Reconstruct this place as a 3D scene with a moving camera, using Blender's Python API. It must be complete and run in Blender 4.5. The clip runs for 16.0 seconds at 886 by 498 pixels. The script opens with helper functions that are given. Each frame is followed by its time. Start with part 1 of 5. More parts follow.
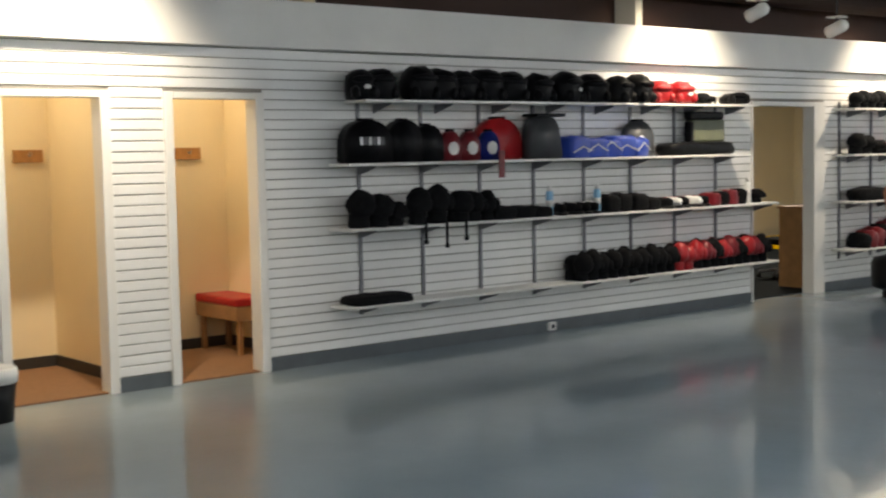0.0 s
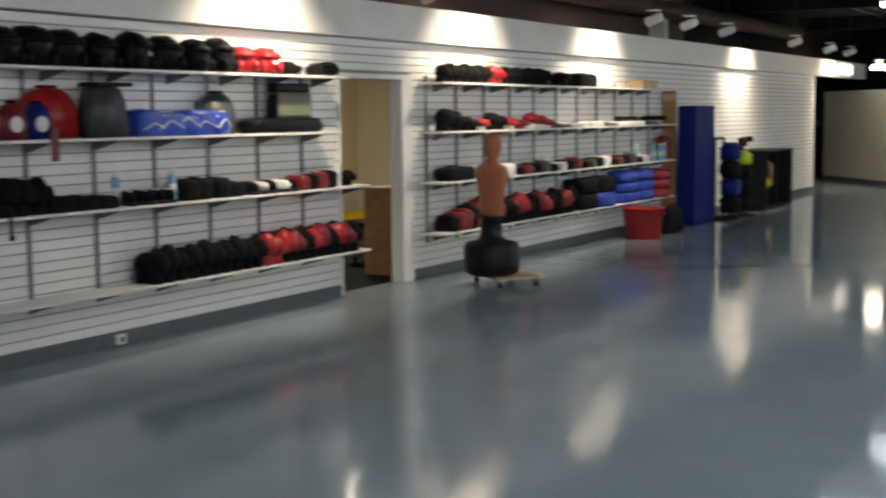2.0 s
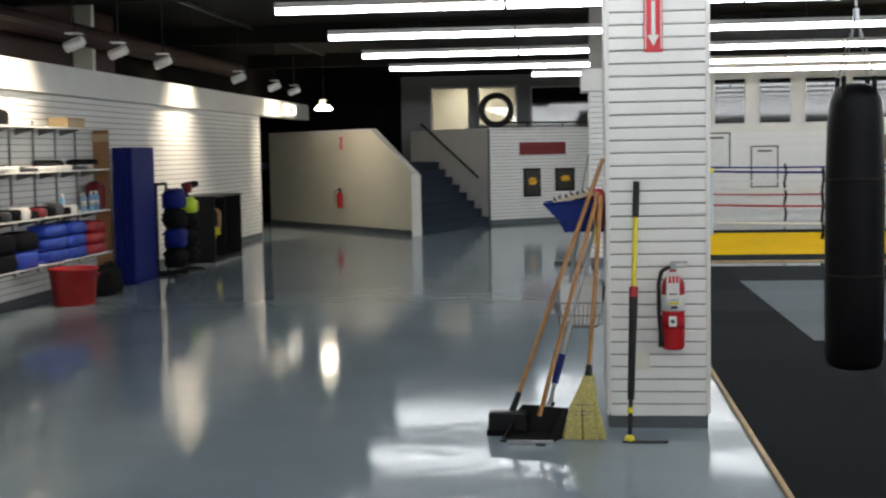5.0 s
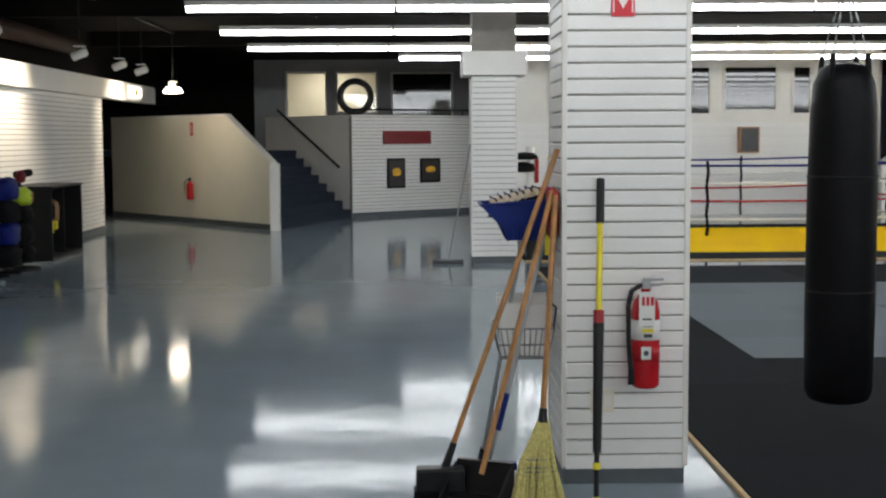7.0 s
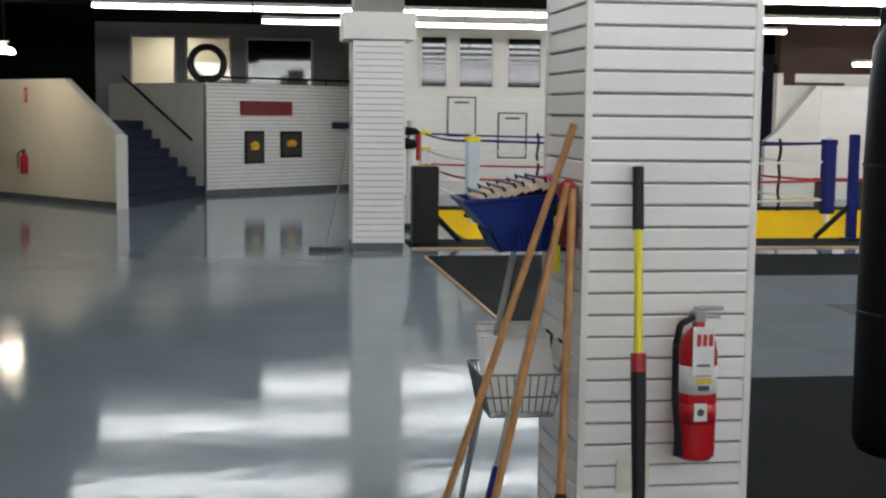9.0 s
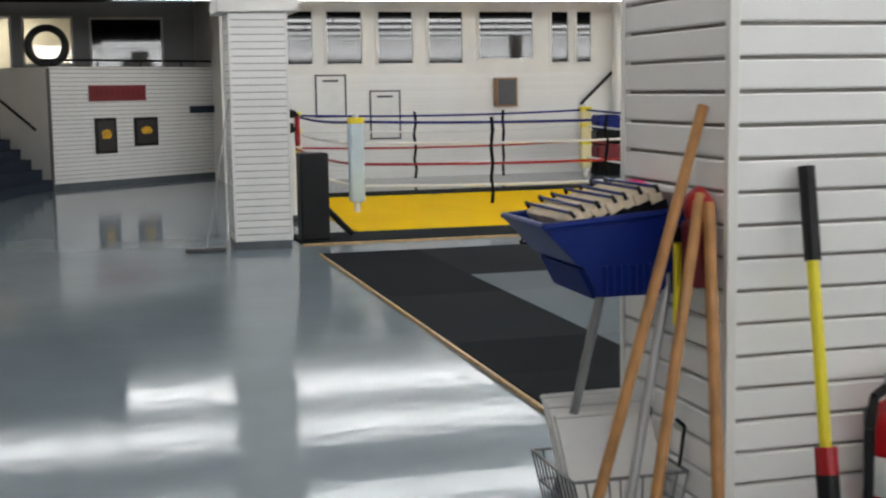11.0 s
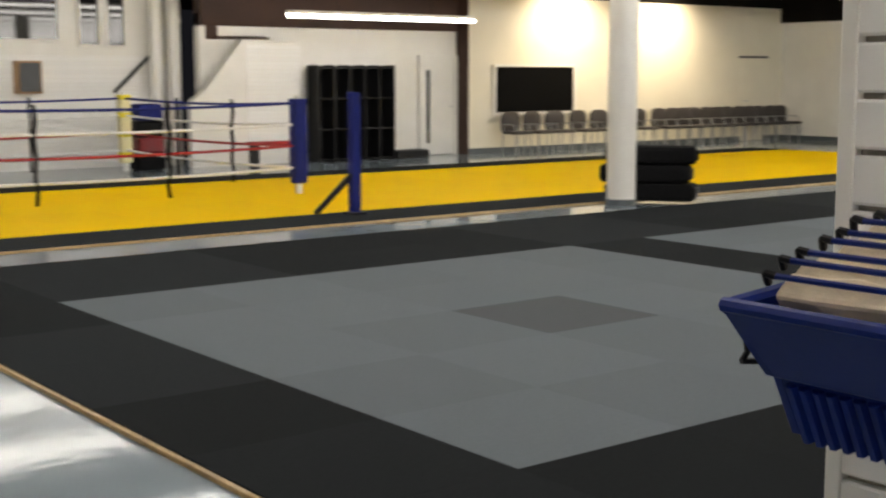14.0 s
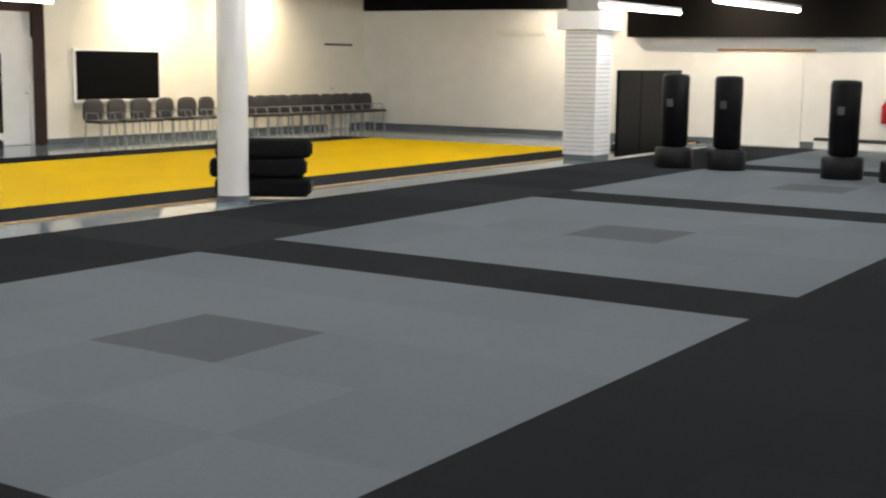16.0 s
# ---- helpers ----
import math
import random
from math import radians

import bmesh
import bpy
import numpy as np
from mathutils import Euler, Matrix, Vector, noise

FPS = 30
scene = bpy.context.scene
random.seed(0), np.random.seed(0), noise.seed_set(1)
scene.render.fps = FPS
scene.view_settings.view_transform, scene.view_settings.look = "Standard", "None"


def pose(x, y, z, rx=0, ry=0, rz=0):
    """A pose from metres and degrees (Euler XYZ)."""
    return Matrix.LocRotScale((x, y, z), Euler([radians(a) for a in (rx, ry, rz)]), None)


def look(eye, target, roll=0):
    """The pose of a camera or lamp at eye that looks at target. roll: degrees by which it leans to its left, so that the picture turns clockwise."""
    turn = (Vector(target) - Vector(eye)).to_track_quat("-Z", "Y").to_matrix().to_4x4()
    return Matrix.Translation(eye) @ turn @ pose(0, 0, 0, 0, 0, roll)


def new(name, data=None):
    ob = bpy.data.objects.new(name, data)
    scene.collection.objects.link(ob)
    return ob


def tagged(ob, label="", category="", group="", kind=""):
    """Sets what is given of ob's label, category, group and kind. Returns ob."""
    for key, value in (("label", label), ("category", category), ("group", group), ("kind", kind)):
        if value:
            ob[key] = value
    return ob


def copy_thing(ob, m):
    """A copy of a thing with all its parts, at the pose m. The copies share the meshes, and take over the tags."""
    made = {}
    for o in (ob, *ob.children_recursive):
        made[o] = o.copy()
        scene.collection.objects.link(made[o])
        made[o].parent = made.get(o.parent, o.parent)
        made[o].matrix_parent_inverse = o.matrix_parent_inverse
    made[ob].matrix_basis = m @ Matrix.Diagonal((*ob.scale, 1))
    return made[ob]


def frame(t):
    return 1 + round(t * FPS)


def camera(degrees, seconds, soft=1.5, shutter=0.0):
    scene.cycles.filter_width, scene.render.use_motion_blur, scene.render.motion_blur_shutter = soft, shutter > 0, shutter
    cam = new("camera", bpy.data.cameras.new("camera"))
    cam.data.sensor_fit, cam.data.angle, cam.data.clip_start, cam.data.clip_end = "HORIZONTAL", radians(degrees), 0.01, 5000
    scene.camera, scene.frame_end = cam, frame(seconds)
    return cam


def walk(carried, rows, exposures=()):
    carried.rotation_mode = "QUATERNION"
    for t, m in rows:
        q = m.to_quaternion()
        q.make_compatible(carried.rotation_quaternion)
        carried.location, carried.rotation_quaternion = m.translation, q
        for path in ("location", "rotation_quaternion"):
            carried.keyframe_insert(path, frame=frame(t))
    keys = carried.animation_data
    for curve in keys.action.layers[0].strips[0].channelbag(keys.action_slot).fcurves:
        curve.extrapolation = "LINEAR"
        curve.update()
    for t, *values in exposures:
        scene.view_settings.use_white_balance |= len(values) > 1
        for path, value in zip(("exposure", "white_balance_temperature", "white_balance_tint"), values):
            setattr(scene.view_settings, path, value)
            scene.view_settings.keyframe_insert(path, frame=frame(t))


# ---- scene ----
cam = camera(38.0, 16.0, soft=2.2, shutter=0.5)
PATH = [
    (0, (8.434, -2.961, 1.66), (6.897, -1.692, 1.51), -1.1),
    (0.5, (7.995, -2.777, 1.754), (6.542, -1.413, 1.581), -0.6),
    (1, (7.571, -2.543, 1.674), (6.246, -1.057, 1.484), -0.6),
    (1.5, (7.294, -2.243, 1.677), (6.124, -0.632, 1.483), -0.6),
    (2, (7.013, -1.88, 1.727), (6.015, -0.16, 1.519), -0.6),
    (2.5, (6.816, -1.51, 1.693), (5.978, 0.294, 1.482), -1.2),
    (3, (6.683, -1.126, 1.664), (5.996, 0.741, 1.456), -1.7),
    (3.5, (6.655, -0.831, 1.74), (6.104, 1.081, 1.538), -1.4),
    (4, (6.565, -0.461, 1.747), (6.14, 1.485, 1.567), -1.1),
    (4.5, (6.446, -0.023, 1.711), (6.142, 1.947, 1.553), -1.0),
    (5, (6.317, 0.413, 1.709), (6.115, 2.397, 1.556), -1.0),
    (7.3, (5.749, 2.308, 1.699), (5.822, 4.298, 1.519), -0.7),
    (7.5, (5.711, 2.493, 1.703), (5.807, 4.482, 1.516), -1.0),
    (8, (5.608, 3.026, 1.678), (5.768, 5.01, 1.482), -0.4),
    (10.5, (5.181, 5.156, 1.679), (5.644, 7.087, 1.438), -0.23),
    (11, (5.126, 5.584, 1.687), (5.644, 7.500, 1.441), -0.88),
    (11.5, (5.062, 6.005, 1.674), (5.636, 7.905, 1.431), -1.28),
    (12, (5.017, 6.437, 1.651), (5.665, 8.315, 1.415), -1.38),
    (12.5, (4.999, 6.852, 1.654), (5.734, 8.697, 1.418), -1.74),
    (13, (5.035, 7.257, 1.640), (5.887, 9.050, 1.397), -1.66),
    (13.5, (5.038, 7.549, 1.637), (6.077, 9.239, 1.377), -0.92),
    (14, (4.998, 7.770, 1.623), (6.209, 9.339, 1.357), -0.11),
    (14.5, (5.023, 8.041, 1.613), (6.394, 9.470, 1.337), 0.41),
    (15, (5.155, 8.357, 1.633), (6.659, 9.644, 1.345), 0.75),
    (15.5, (5.248, 8.597, 1.651), (6.847, 9.765, 1.367), 0.78),
    (16, (5.207, 8.755, 1.696), (6.865, 9.835, 1.408), 0.72),
]
walk(cam, [(t, look(eye, target, roll)) for t, eye, target, roll in PATH],
     exposures=[(0, 0.05, 6550, 10), (5, 0.02, 6500, 10), (8, 0.02, 6550, 11), (11, 0.1, 6700, 12), (13, 0.2, 7150, 13), (14, 0.22, 7500, 13), (14.5, 0.25, 7400, 13), (15, 0.62, 6950, 13), (15.5, 0.42, 6850, 13), (16, 0.38, 6850, 13)])

# ---- world and large lights ----
world = bpy.data.worlds.new("night")
scene.world = world
world.use_nodes = True
world.node_tree.nodes["Background"].inputs[0].default_value = (0.02, 0.022, 0.03, 1)
world.node_tree.nodes["Background"].inputs[1].default_value = 0.3
TUBE_POWER = 17.0
SPOT_POWER = 270.0
CEIL = 3.75
TUBE_Z = 3.2
WALL_Y = 30.0       # back wall with the windows
TV_Y = 28.8
RIGHT_X = 31.3


# ---- materials ----
def mat(name, color, rough=0.5, metal=0.0, var=0.12, scale=6.0, bump=0.0, bscale=60.0, spec=0.5, rand=0.0,
        dirt=None, dscale=1.2, damount=0.0, coat=0.0, rspan=(0.05, 0.12)):
    m = bpy.data.materials.new(name)
    m.use_nodes = True
    nt = m.node_tree
    b = nt.nodes["Principled BSDF"]
    b.inputs["Roughness"].default_value = rough
    b.inputs["Metallic"].default_value = metal
    b.inputs["Specular IOR Level"].default_value = spec
    b.inputs["Coat Weight"].default_value = coat
    tc = nt.nodes.new("ShaderNodeTexCoord")
    n1 = nt.nodes.new("ShaderNodeTexNoise")
    n1.inputs["Scale"].default_value = scale
    n1.inputs["Detail"].default_value = 6
    nt.links.new(tc.outputs["Object"], n1.inputs["Vector"])
    ramp = nt.nodes.new("ShaderNodeMapRange")
    ramp.inputs["To Min"].default_value = 1 - var
    ramp.inputs["To Max"].default_value = 1 + var
    ramp.inputs["From Min"].default_value = 0.25
    ramp.inputs["From Max"].default_value = 0.75
    nt.links.new(n1.outputs["Fac"], ramp.inputs["Value"])
    hsv = nt.nodes.new("ShaderNodeHueSaturation")
    hsv.inputs["Color"].default_value = (*color, 1)
    nt.links.new(ramp.outputs["Result"], hsv.inputs["Value"])
    out = hsv.outputs["Color"]
    if rand:
        oi = nt.nodes.new("ShaderNodeObjectInfo")
        r2 = nt.nodes.new("ShaderNodeMapRange")
        r2.inputs["To Min"].default_value = 1 - rand
        r2.inputs["To Max"].default_value = 1 + rand
        nt.links.new(oi.outputs["Random"], r2.inputs["Value"])
        h2 = nt.nodes.new("ShaderNodeHueSaturation")
        nt.links.new(out, h2.inputs["Color"])
        nt.links.new(r2.outputs["Result"], h2.inputs["Value"])
        out = h2.outputs["Color"]
    if damount:
        n2 = nt.nodes.new("ShaderNodeTexNoise")
        n2.inputs["Scale"].default_value = dscale
        n2.inputs["Detail"].default_value = 8
        n2.inputs["Roughness"].default_value = 0.7
        nt.links.new(tc.outputs["Object"], n2.inputs["Vector"])
        r3 = nt.nodes.new("ShaderNodeMapRange")
        r3.inputs["From Min"].default_value = 0.5
        r3.inputs["From Max"].default_value = 0.75
        r3.inputs["To Max"].default_value = damount
        nt.links.new(n2.outputs["Fac"], r3.inputs["Value"])
        mx = nt.nodes.new("ShaderNodeMix")
        mx.data_type = "RGBA"
        nt.links.new(r3.outputs["Result"], mx.inputs["Factor"])
        nt.links.new(out, mx.inputs[6])
        mx.inputs[7].default_value = (*(dirt or (0.1, 0.09, 0.08)), 1)
        out = mx.outputs[2]
        rr = nt.nodes.new("ShaderNodeMapRange")
        rr.inputs["To Min"].default_value = max(0.02, rough - rspan[0])
        rr.inputs["To Max"].default_value = min(1, rough + rspan[1])
        nt.links.new(n2.outputs["Fac"], rr.inputs["Value"])
        nt.links.new(rr.outputs["Result"], b.inputs["Roughness"])
    nt.links.new(out, b.inputs["Base Color"])
    if bump:
        n3 = nt.nodes.new("ShaderNodeTexNoise")
        n3.inputs["Scale"].default_value = bscale
        n3.inputs["Detail"].default_value = 4
        nt.links.new(tc.outputs["Object"], n3.inputs["Vector"])
        bp = nt.nodes.new("ShaderNodeBump")
        bp.inputs["Strength"].default_value = bump
        bp.inputs["Distance"].default_value = 0.01
        nt.links.new(n3.outputs["Fac"], bp.inputs["Height"])
        nt.links.new(bp.outputs["Normal"], b.inputs["Normal"])
    return m


def glow(name, color, strength):
    m = bpy.data.materials.new(name)
    m.use_nodes = True
    b = m.node_tree.nodes["Principled BSDF"]
    b.inputs["Base Color"].default_value = (*color, 1)
    b.inputs["Emission Color"].default_value = (*color, 1)
    b.inputs["Emission Strength"].default_value = strength
    return m


M_FLOOR = mat("grey_epoxy_floor", (0.255, 0.312, 0.352), 0.075, var=0.09, scale=1.1, dirt=(0.29, 0.33, 0.355), dscale=0.9, damount=0.4, spec=0.18, bump=0.14, bscale=5.0, rspan=(0.03, 0.05))
M_SLAT = mat("white_slatwall", (0.86, 0.85, 0.82), 0.42, var=0.03, scale=2.0, rand=0.02)
M_GROOVE = mat("slat_groove", (0.30, 0.28, 0.25), 0.7, var=0.1)
M_WHITE = mat("white_paint", (0.82, 0.80, 0.75), 0.5, var=0.04, scale=2.5, bump=0.05, bscale=90)
M_CREAM = mat("cream_paint", (0.80, 0.75, 0.62), 0.55, var=0.04, scale=1.5, bump=0.05, bscale=90)
M_TAN = mat("warm_tan_paint", (0.86, 0.71, 0.46), 0.55, var=0.05, scale=1.5, bump=0.05, bscale=90)
M_BASE = mat("grey_rubber_skirting", (0.10, 0.115, 0.125), 0.45, var=0.1)
M_DBASE = mat("dark_skirting", (0.035, 0.03, 0.026), 0.5, var=0.15)
M_CEIL = mat("black_ceiling", (0.008, 0.007, 0.006), 0.9, spec=0.1, var=0.3, scale=1.0, bump=0.2, bscale=9)
M_BROWN = mat("brown_upper_wall", (0.05, 0.021, 0.013), 0.7, var=0.35, scale=0.9, bump=0.1, bscale=20)
M_MATD = mat("charcoal_mat", (0.0135, 0.016, 0.0183), 0.9, spec=0.06, var=0.12, scale=40, rand=0.12, bump=0.1, bscale=220)
M_MATE = mat("slate_mat", (0.021, 0.025, 0.028), 0.9, var=0.12, scale=40, spec=0.06, bump=0.1, bscale=220)
M_MATG = mat("grey_mat", (0.128, 0.154, 0.173), 0.7, spec=0.2, var=0.06, scale=40, rand=0.07, bump=0.1, bscale=220)
M_MATM = mat("mid_grey_mat", (0.070, 0.083, 0.093), 0.7, spec=0.2, var=0.06, scale=40, bump=0.1, bscale=220)
M_YEL = mat("yellow_mat", (1.0, 0.61, 0.003), 0.7, spec=0.05, var=0.04, scale=30, rand=0.03, bump=0.08, bscale=200)
M_PINE = mat("pine_trim", (0.52, 0.34, 0.15), 0.5, var=0.2, scale=12)
M_WOOD = mat("varnished_wood", (0.42, 0.20, 0.065), 0.38, var=0.25, scale=18)
M_OAK = mat("oak_veneer", (0.36, 0.19, 0.08), 0.45, var=0.2, scale=8)
M_PLY = mat("pale_plywood", (0.60, 0.44, 0.24), 0.6, var=0.15, scale=9)
M_BLACK = mat("black_vinyl", (0.005, 0.005, 0.006), 0.42, var=0.25, scale=12, bump=0.15, bscale=40, spec=0.13)
M_BLACKM = mat("black_plastic", (0.008, 0.008, 0.009), 0.45, var=0.2, spec=0.3)
M_CLOTH = mat("black_fabric", (0.007, 0.007, 0.008), 0.85, spec=0.15, var=0.35, scale=25, bump=0.4, bscale=90)
M_DGREY = mat("dark_grey_vinyl", (0.055, 0.058, 0.062), 0.45, var=0.15)
M_RED = mat("red_vinyl", (0.38, 0.010, 0.014), 0.4, var=0.15, scale=14, bump=0.1)
M_DRED = mat("dark_red_vinyl", (0.17, 0.006, 0.012), 0.42, var=0.2, scale=14, bump=0.1)
M_BLUE = mat("blue_vinyl", (0.018, 0.06, 0.42), 0.42, var=0.15, scale=12, bump=0.1)
M_NAVY = mat("navy_canvas", (0.006, 0.014, 0.15), 0.55, spec=0.2, var=0.15, scale=10, bump=0.1)
M_BIN = mat("blue_plastic", (0.002, 0.016, 0.15), 0.42, var=0.08, bump=0.02, spec=0.22)
M_STAIR = mat("dark_blue_carpet", (0.020, 0.032, 0.052), 0.95, var=0.2, scale=60, bump=0.3, bscale=250)
M_STEEL = mat("galvanised_steel", (0.42, 0.43, 0.44), 0.35, metal=0.9, var=0.1)
M_DSTEEL = mat("grey_bracket_steel", (0.20, 0.20, 0.21), 0.45, metal=0.6, var=0.1)
M_SKIN = mat("tan_rubber", (0.44, 0.135, 0.055), 0.5, var=0.12, scale=9, bump=0.05)
M_LBLUE = mat("pale_blue_plastic", (0.25, 0.50, 0.72), 0.35, var=0.05)
M_YPL = mat("yellow_plastic", (0.85, 0.72, 0.03), 0.4, var=0.06)
M_STRAW = mat("broom_straw", (0.62, 0.55, 0.20), 0.75, var=0.3, scale=60, bump=0.5, bscale=140)
M_PAPER = mat("white_card", (0.80, 0.79, 0.76), 0.6, var=0.05)
M_MANILA = mat("cream_card", (0.76, 0.64, 0.47), 0.8, var=0.2, scale=20, bump=0.3)
M_EXT = mat("extinguisher_red", (0.50, 0.012, 0.018), 0.25, var=0.05)
M_SIGN = mat("sign_red", (0.62, 0.02, 0.035), 0.45, var=0.03)
M_MAROON = mat("maroon_sign", (0.20, 0.012, 0.016), 0.4, var=0.05)
M_GREENY = mat("lime_vinyl", (0.55, 0.75, 0.03), 0.45, var=0.1)
M_OLIVE = mat("olive_vinyl", (0.14, 0.15, 0.09), 0.5, var=0.15)
M_GLASSD = mat("dark_window_glass", (0.006, 0.006, 0.006), 0.04, var=0.02, spec=0.4)
M_MUSTARD = mat("poster_gold", (0.75, 0.40, 0.02), 0.5, var=0.5, scale=9)
M_CARPETB = mat("brown_carpet", (0.24, 0.125, 0.06), 0.9, var=0.2, scale=50, bump=0.3, bscale=200)
M_TUBE = glow("fluorescent_tube", (0.93, 0.97, 1.0), TUBE_POWER)
M_SCREEN = mat("matt_black_screen", (0.003, 0.003, 0.003), 0.35, var=0.05, spec=0.08)
M_PANE = mat("clear_glass", (0.9, 0.92, 0.92), 0.02, var=0.0)
M_PANE.node_tree.nodes["Principled BSDF"].inputs["Transmission Weight"].default_value = 1.0
M_LAMP = glow("lamp_face", (1.0, 0.86, 0.66), 40.0)
M_LITSIGN = glow("lit_sign_panel", (1.0, 0.93, 0.80), 3.0)


# ---- mesh helpers ----
def finish(name, bm, material, parent=None, label="", smooth=False):
    me = bpy.data.meshes.new(name)
    bm.normal_update()
    bm.to_mesh(me)
    bm.free()
    me.materials.append(material)
    if smooth:
        for p in me.polygons:
            p.use_smooth = True
    ob = new(name, me)
    if parent:
        ob.parent = parent
    if label:
        tagged(ob, label)
    return ob


def part(name, bm, material, parent, label="", smooth=False):
    return finish(name, bm, material, parent, label, smooth)


def thing(name, m, label, category, group=""):
    ob = new(name)
    ob.empty_display_size = 0.1
    ob.matrix_basis = m
    return tagged(ob, label, category, group)


def box(x0, x1, y0, y1, z0, z1, bev=0.0, bm=None, m=None):
    bm = bm or bmesh.new()
    vs = [Vector((x, y, z)) for x in (x0, x1) for y in (y0, y1) for z in (z0, z1)]
    if m is not None:
        vs = [m @ v for v in vs]
    v = [bm.verts.new(p) for p in vs]
    fs = [bm.faces.new([v[i] for i in q]) for q in ((0, 1, 3, 2), (4, 6, 7, 5), (0, 4, 5, 1), (2, 3, 7, 6), (0, 2, 6, 4), (1, 5, 7, 3))]
    if bev:
        es = list({e for f in fs for e in f.edges})
        bmesh.ops.bevel(bm, geom=es, offset=bev, segments=2, affect="EDGES", profile=0.5)
    return bm


def rod(a, b, r, r2=None, n=10, bm=None):
    bm = bm or bmesh.new()
    a, b = Vector(a), Vector(b)
    q = (b - a).to_track_quat("Z", "Y")
    r2 = r if r2 is None else r2
    rings = []
    for p, rad in ((a, r), (b, r2)):
        rings.append([bm.verts.new(p + q @ Vector((math.cos(2 * math.pi * i / n) * rad, math.sin(2 * math.pi * i / n) * rad, 0))) for i in range(n)])
    for i in range(n):
        j = (i + 1) % n
        bm.faces.new((rings[0][i], rings[0][j], rings[1][j], rings[1][i]))
    bm.faces.new(rings[0][::-1])
    bm.faces.new(rings[1])
    return bm


def pipe(pts, r, n=8, bm=None):
    bm = bm or bmesh.new()
    for a, b in zip(pts[:-1], pts[1:]):
        rod(a, b, r, n=n, bm=bm)
    return bm


def lathe(profile, n=24, bm=None, sx=1.0, sy=1.0):
    """A turned shape: (radius, height) from bottom to top."""
    bm = bm or bmesh.new()
    rings = []
    for r, z in profile:
        rings.append([bm.verts.new((math.cos(2 * math.pi * i / n) * r * sx, math.sin(2 * math.pi * i / n) * r * sy, z)) for i in range(n)])
    for a, b in zip(rings[:-1], rings[1:]):
        for i in range(n):
            j = (i + 1) % n
            bm.faces.new((a[i], a[j], b[j], b[i]))
    bm.faces.new(rings[0][::-1])
    bm.faces.new(rings[-1])
    return bm


def blob(sx, sy, sz, seed=0, rough=0.12, bm=None, at=(0, 0, 0), square=1.0, freq=2.2, n=10):
    """A soft lump resting on z = at.z, with half sizes sx, sy and height sz."""
    bm = bm or bmesh.new()
    r = bmesh.ops.create_uvsphere(bm, u_segments=n + 4, v_segments=n, radius=1.0)
    for v in r["verts"]:
        p = v.co.copy()
        p = Vector([math.copysign(abs(c) ** square, c) for c in p])
        k = 1 + rough * noise.noise(p * freq + Vector((seed * 7.3, seed * 3.1, seed)))
        p *= k
        p.z = max(p.z, -0.72)
        v.co = Vector((p.x * sx, p.y * sy, (p.z + 0.72) / 1.72 * sz)) + Vector(at)
    return bm


def prism(pts, y0, y1, bm=None):
    """An outline in x, z pushed from y0 to y1."""
    bm = bm or bmesh.new()
    a = [bm.verts.new((x, y0, z)) for x, z in pts]
    b = [bm.verts.new((x, y1, z)) for x, z in pts]
    n = len(pts)
    for i in range(n):
        j = (i + 1) % n
        bm.faces.new((a[i], a[j], b[j], b[i]))
    bm.faces.new(a[::-1])
    bm.faces.new(b)
    bmesh.ops.recalc_face_normals(bm, faces=bm.faces)
    return bm


def slab(pts, z0, z1, bm=None):
    """An outline in x, y raised from z0 to z1."""
    bm = bm or bmesh.new()
    a = [bm.verts.new((x, y, z0)) for x, y in pts]
    b = [bm.verts.new((x, y, z1)) for x, y in pts]
    n = len(pts)
    for i in range(n):
        j = (i + 1) % n
        bm.faces.new((a[i], a[j], b[j], b[i]))
    bm.faces.new(a[::-1])
    bm.faces.new(b)
    bmesh.ops.recalc_face_normals(bm, faces=bm.faces)
    return bm


def structure(name, bm, material, label=""):
    ob = finish(name, bm, material)
    return tagged(ob, label, "", "", "structure")


PITCH = 0.0762


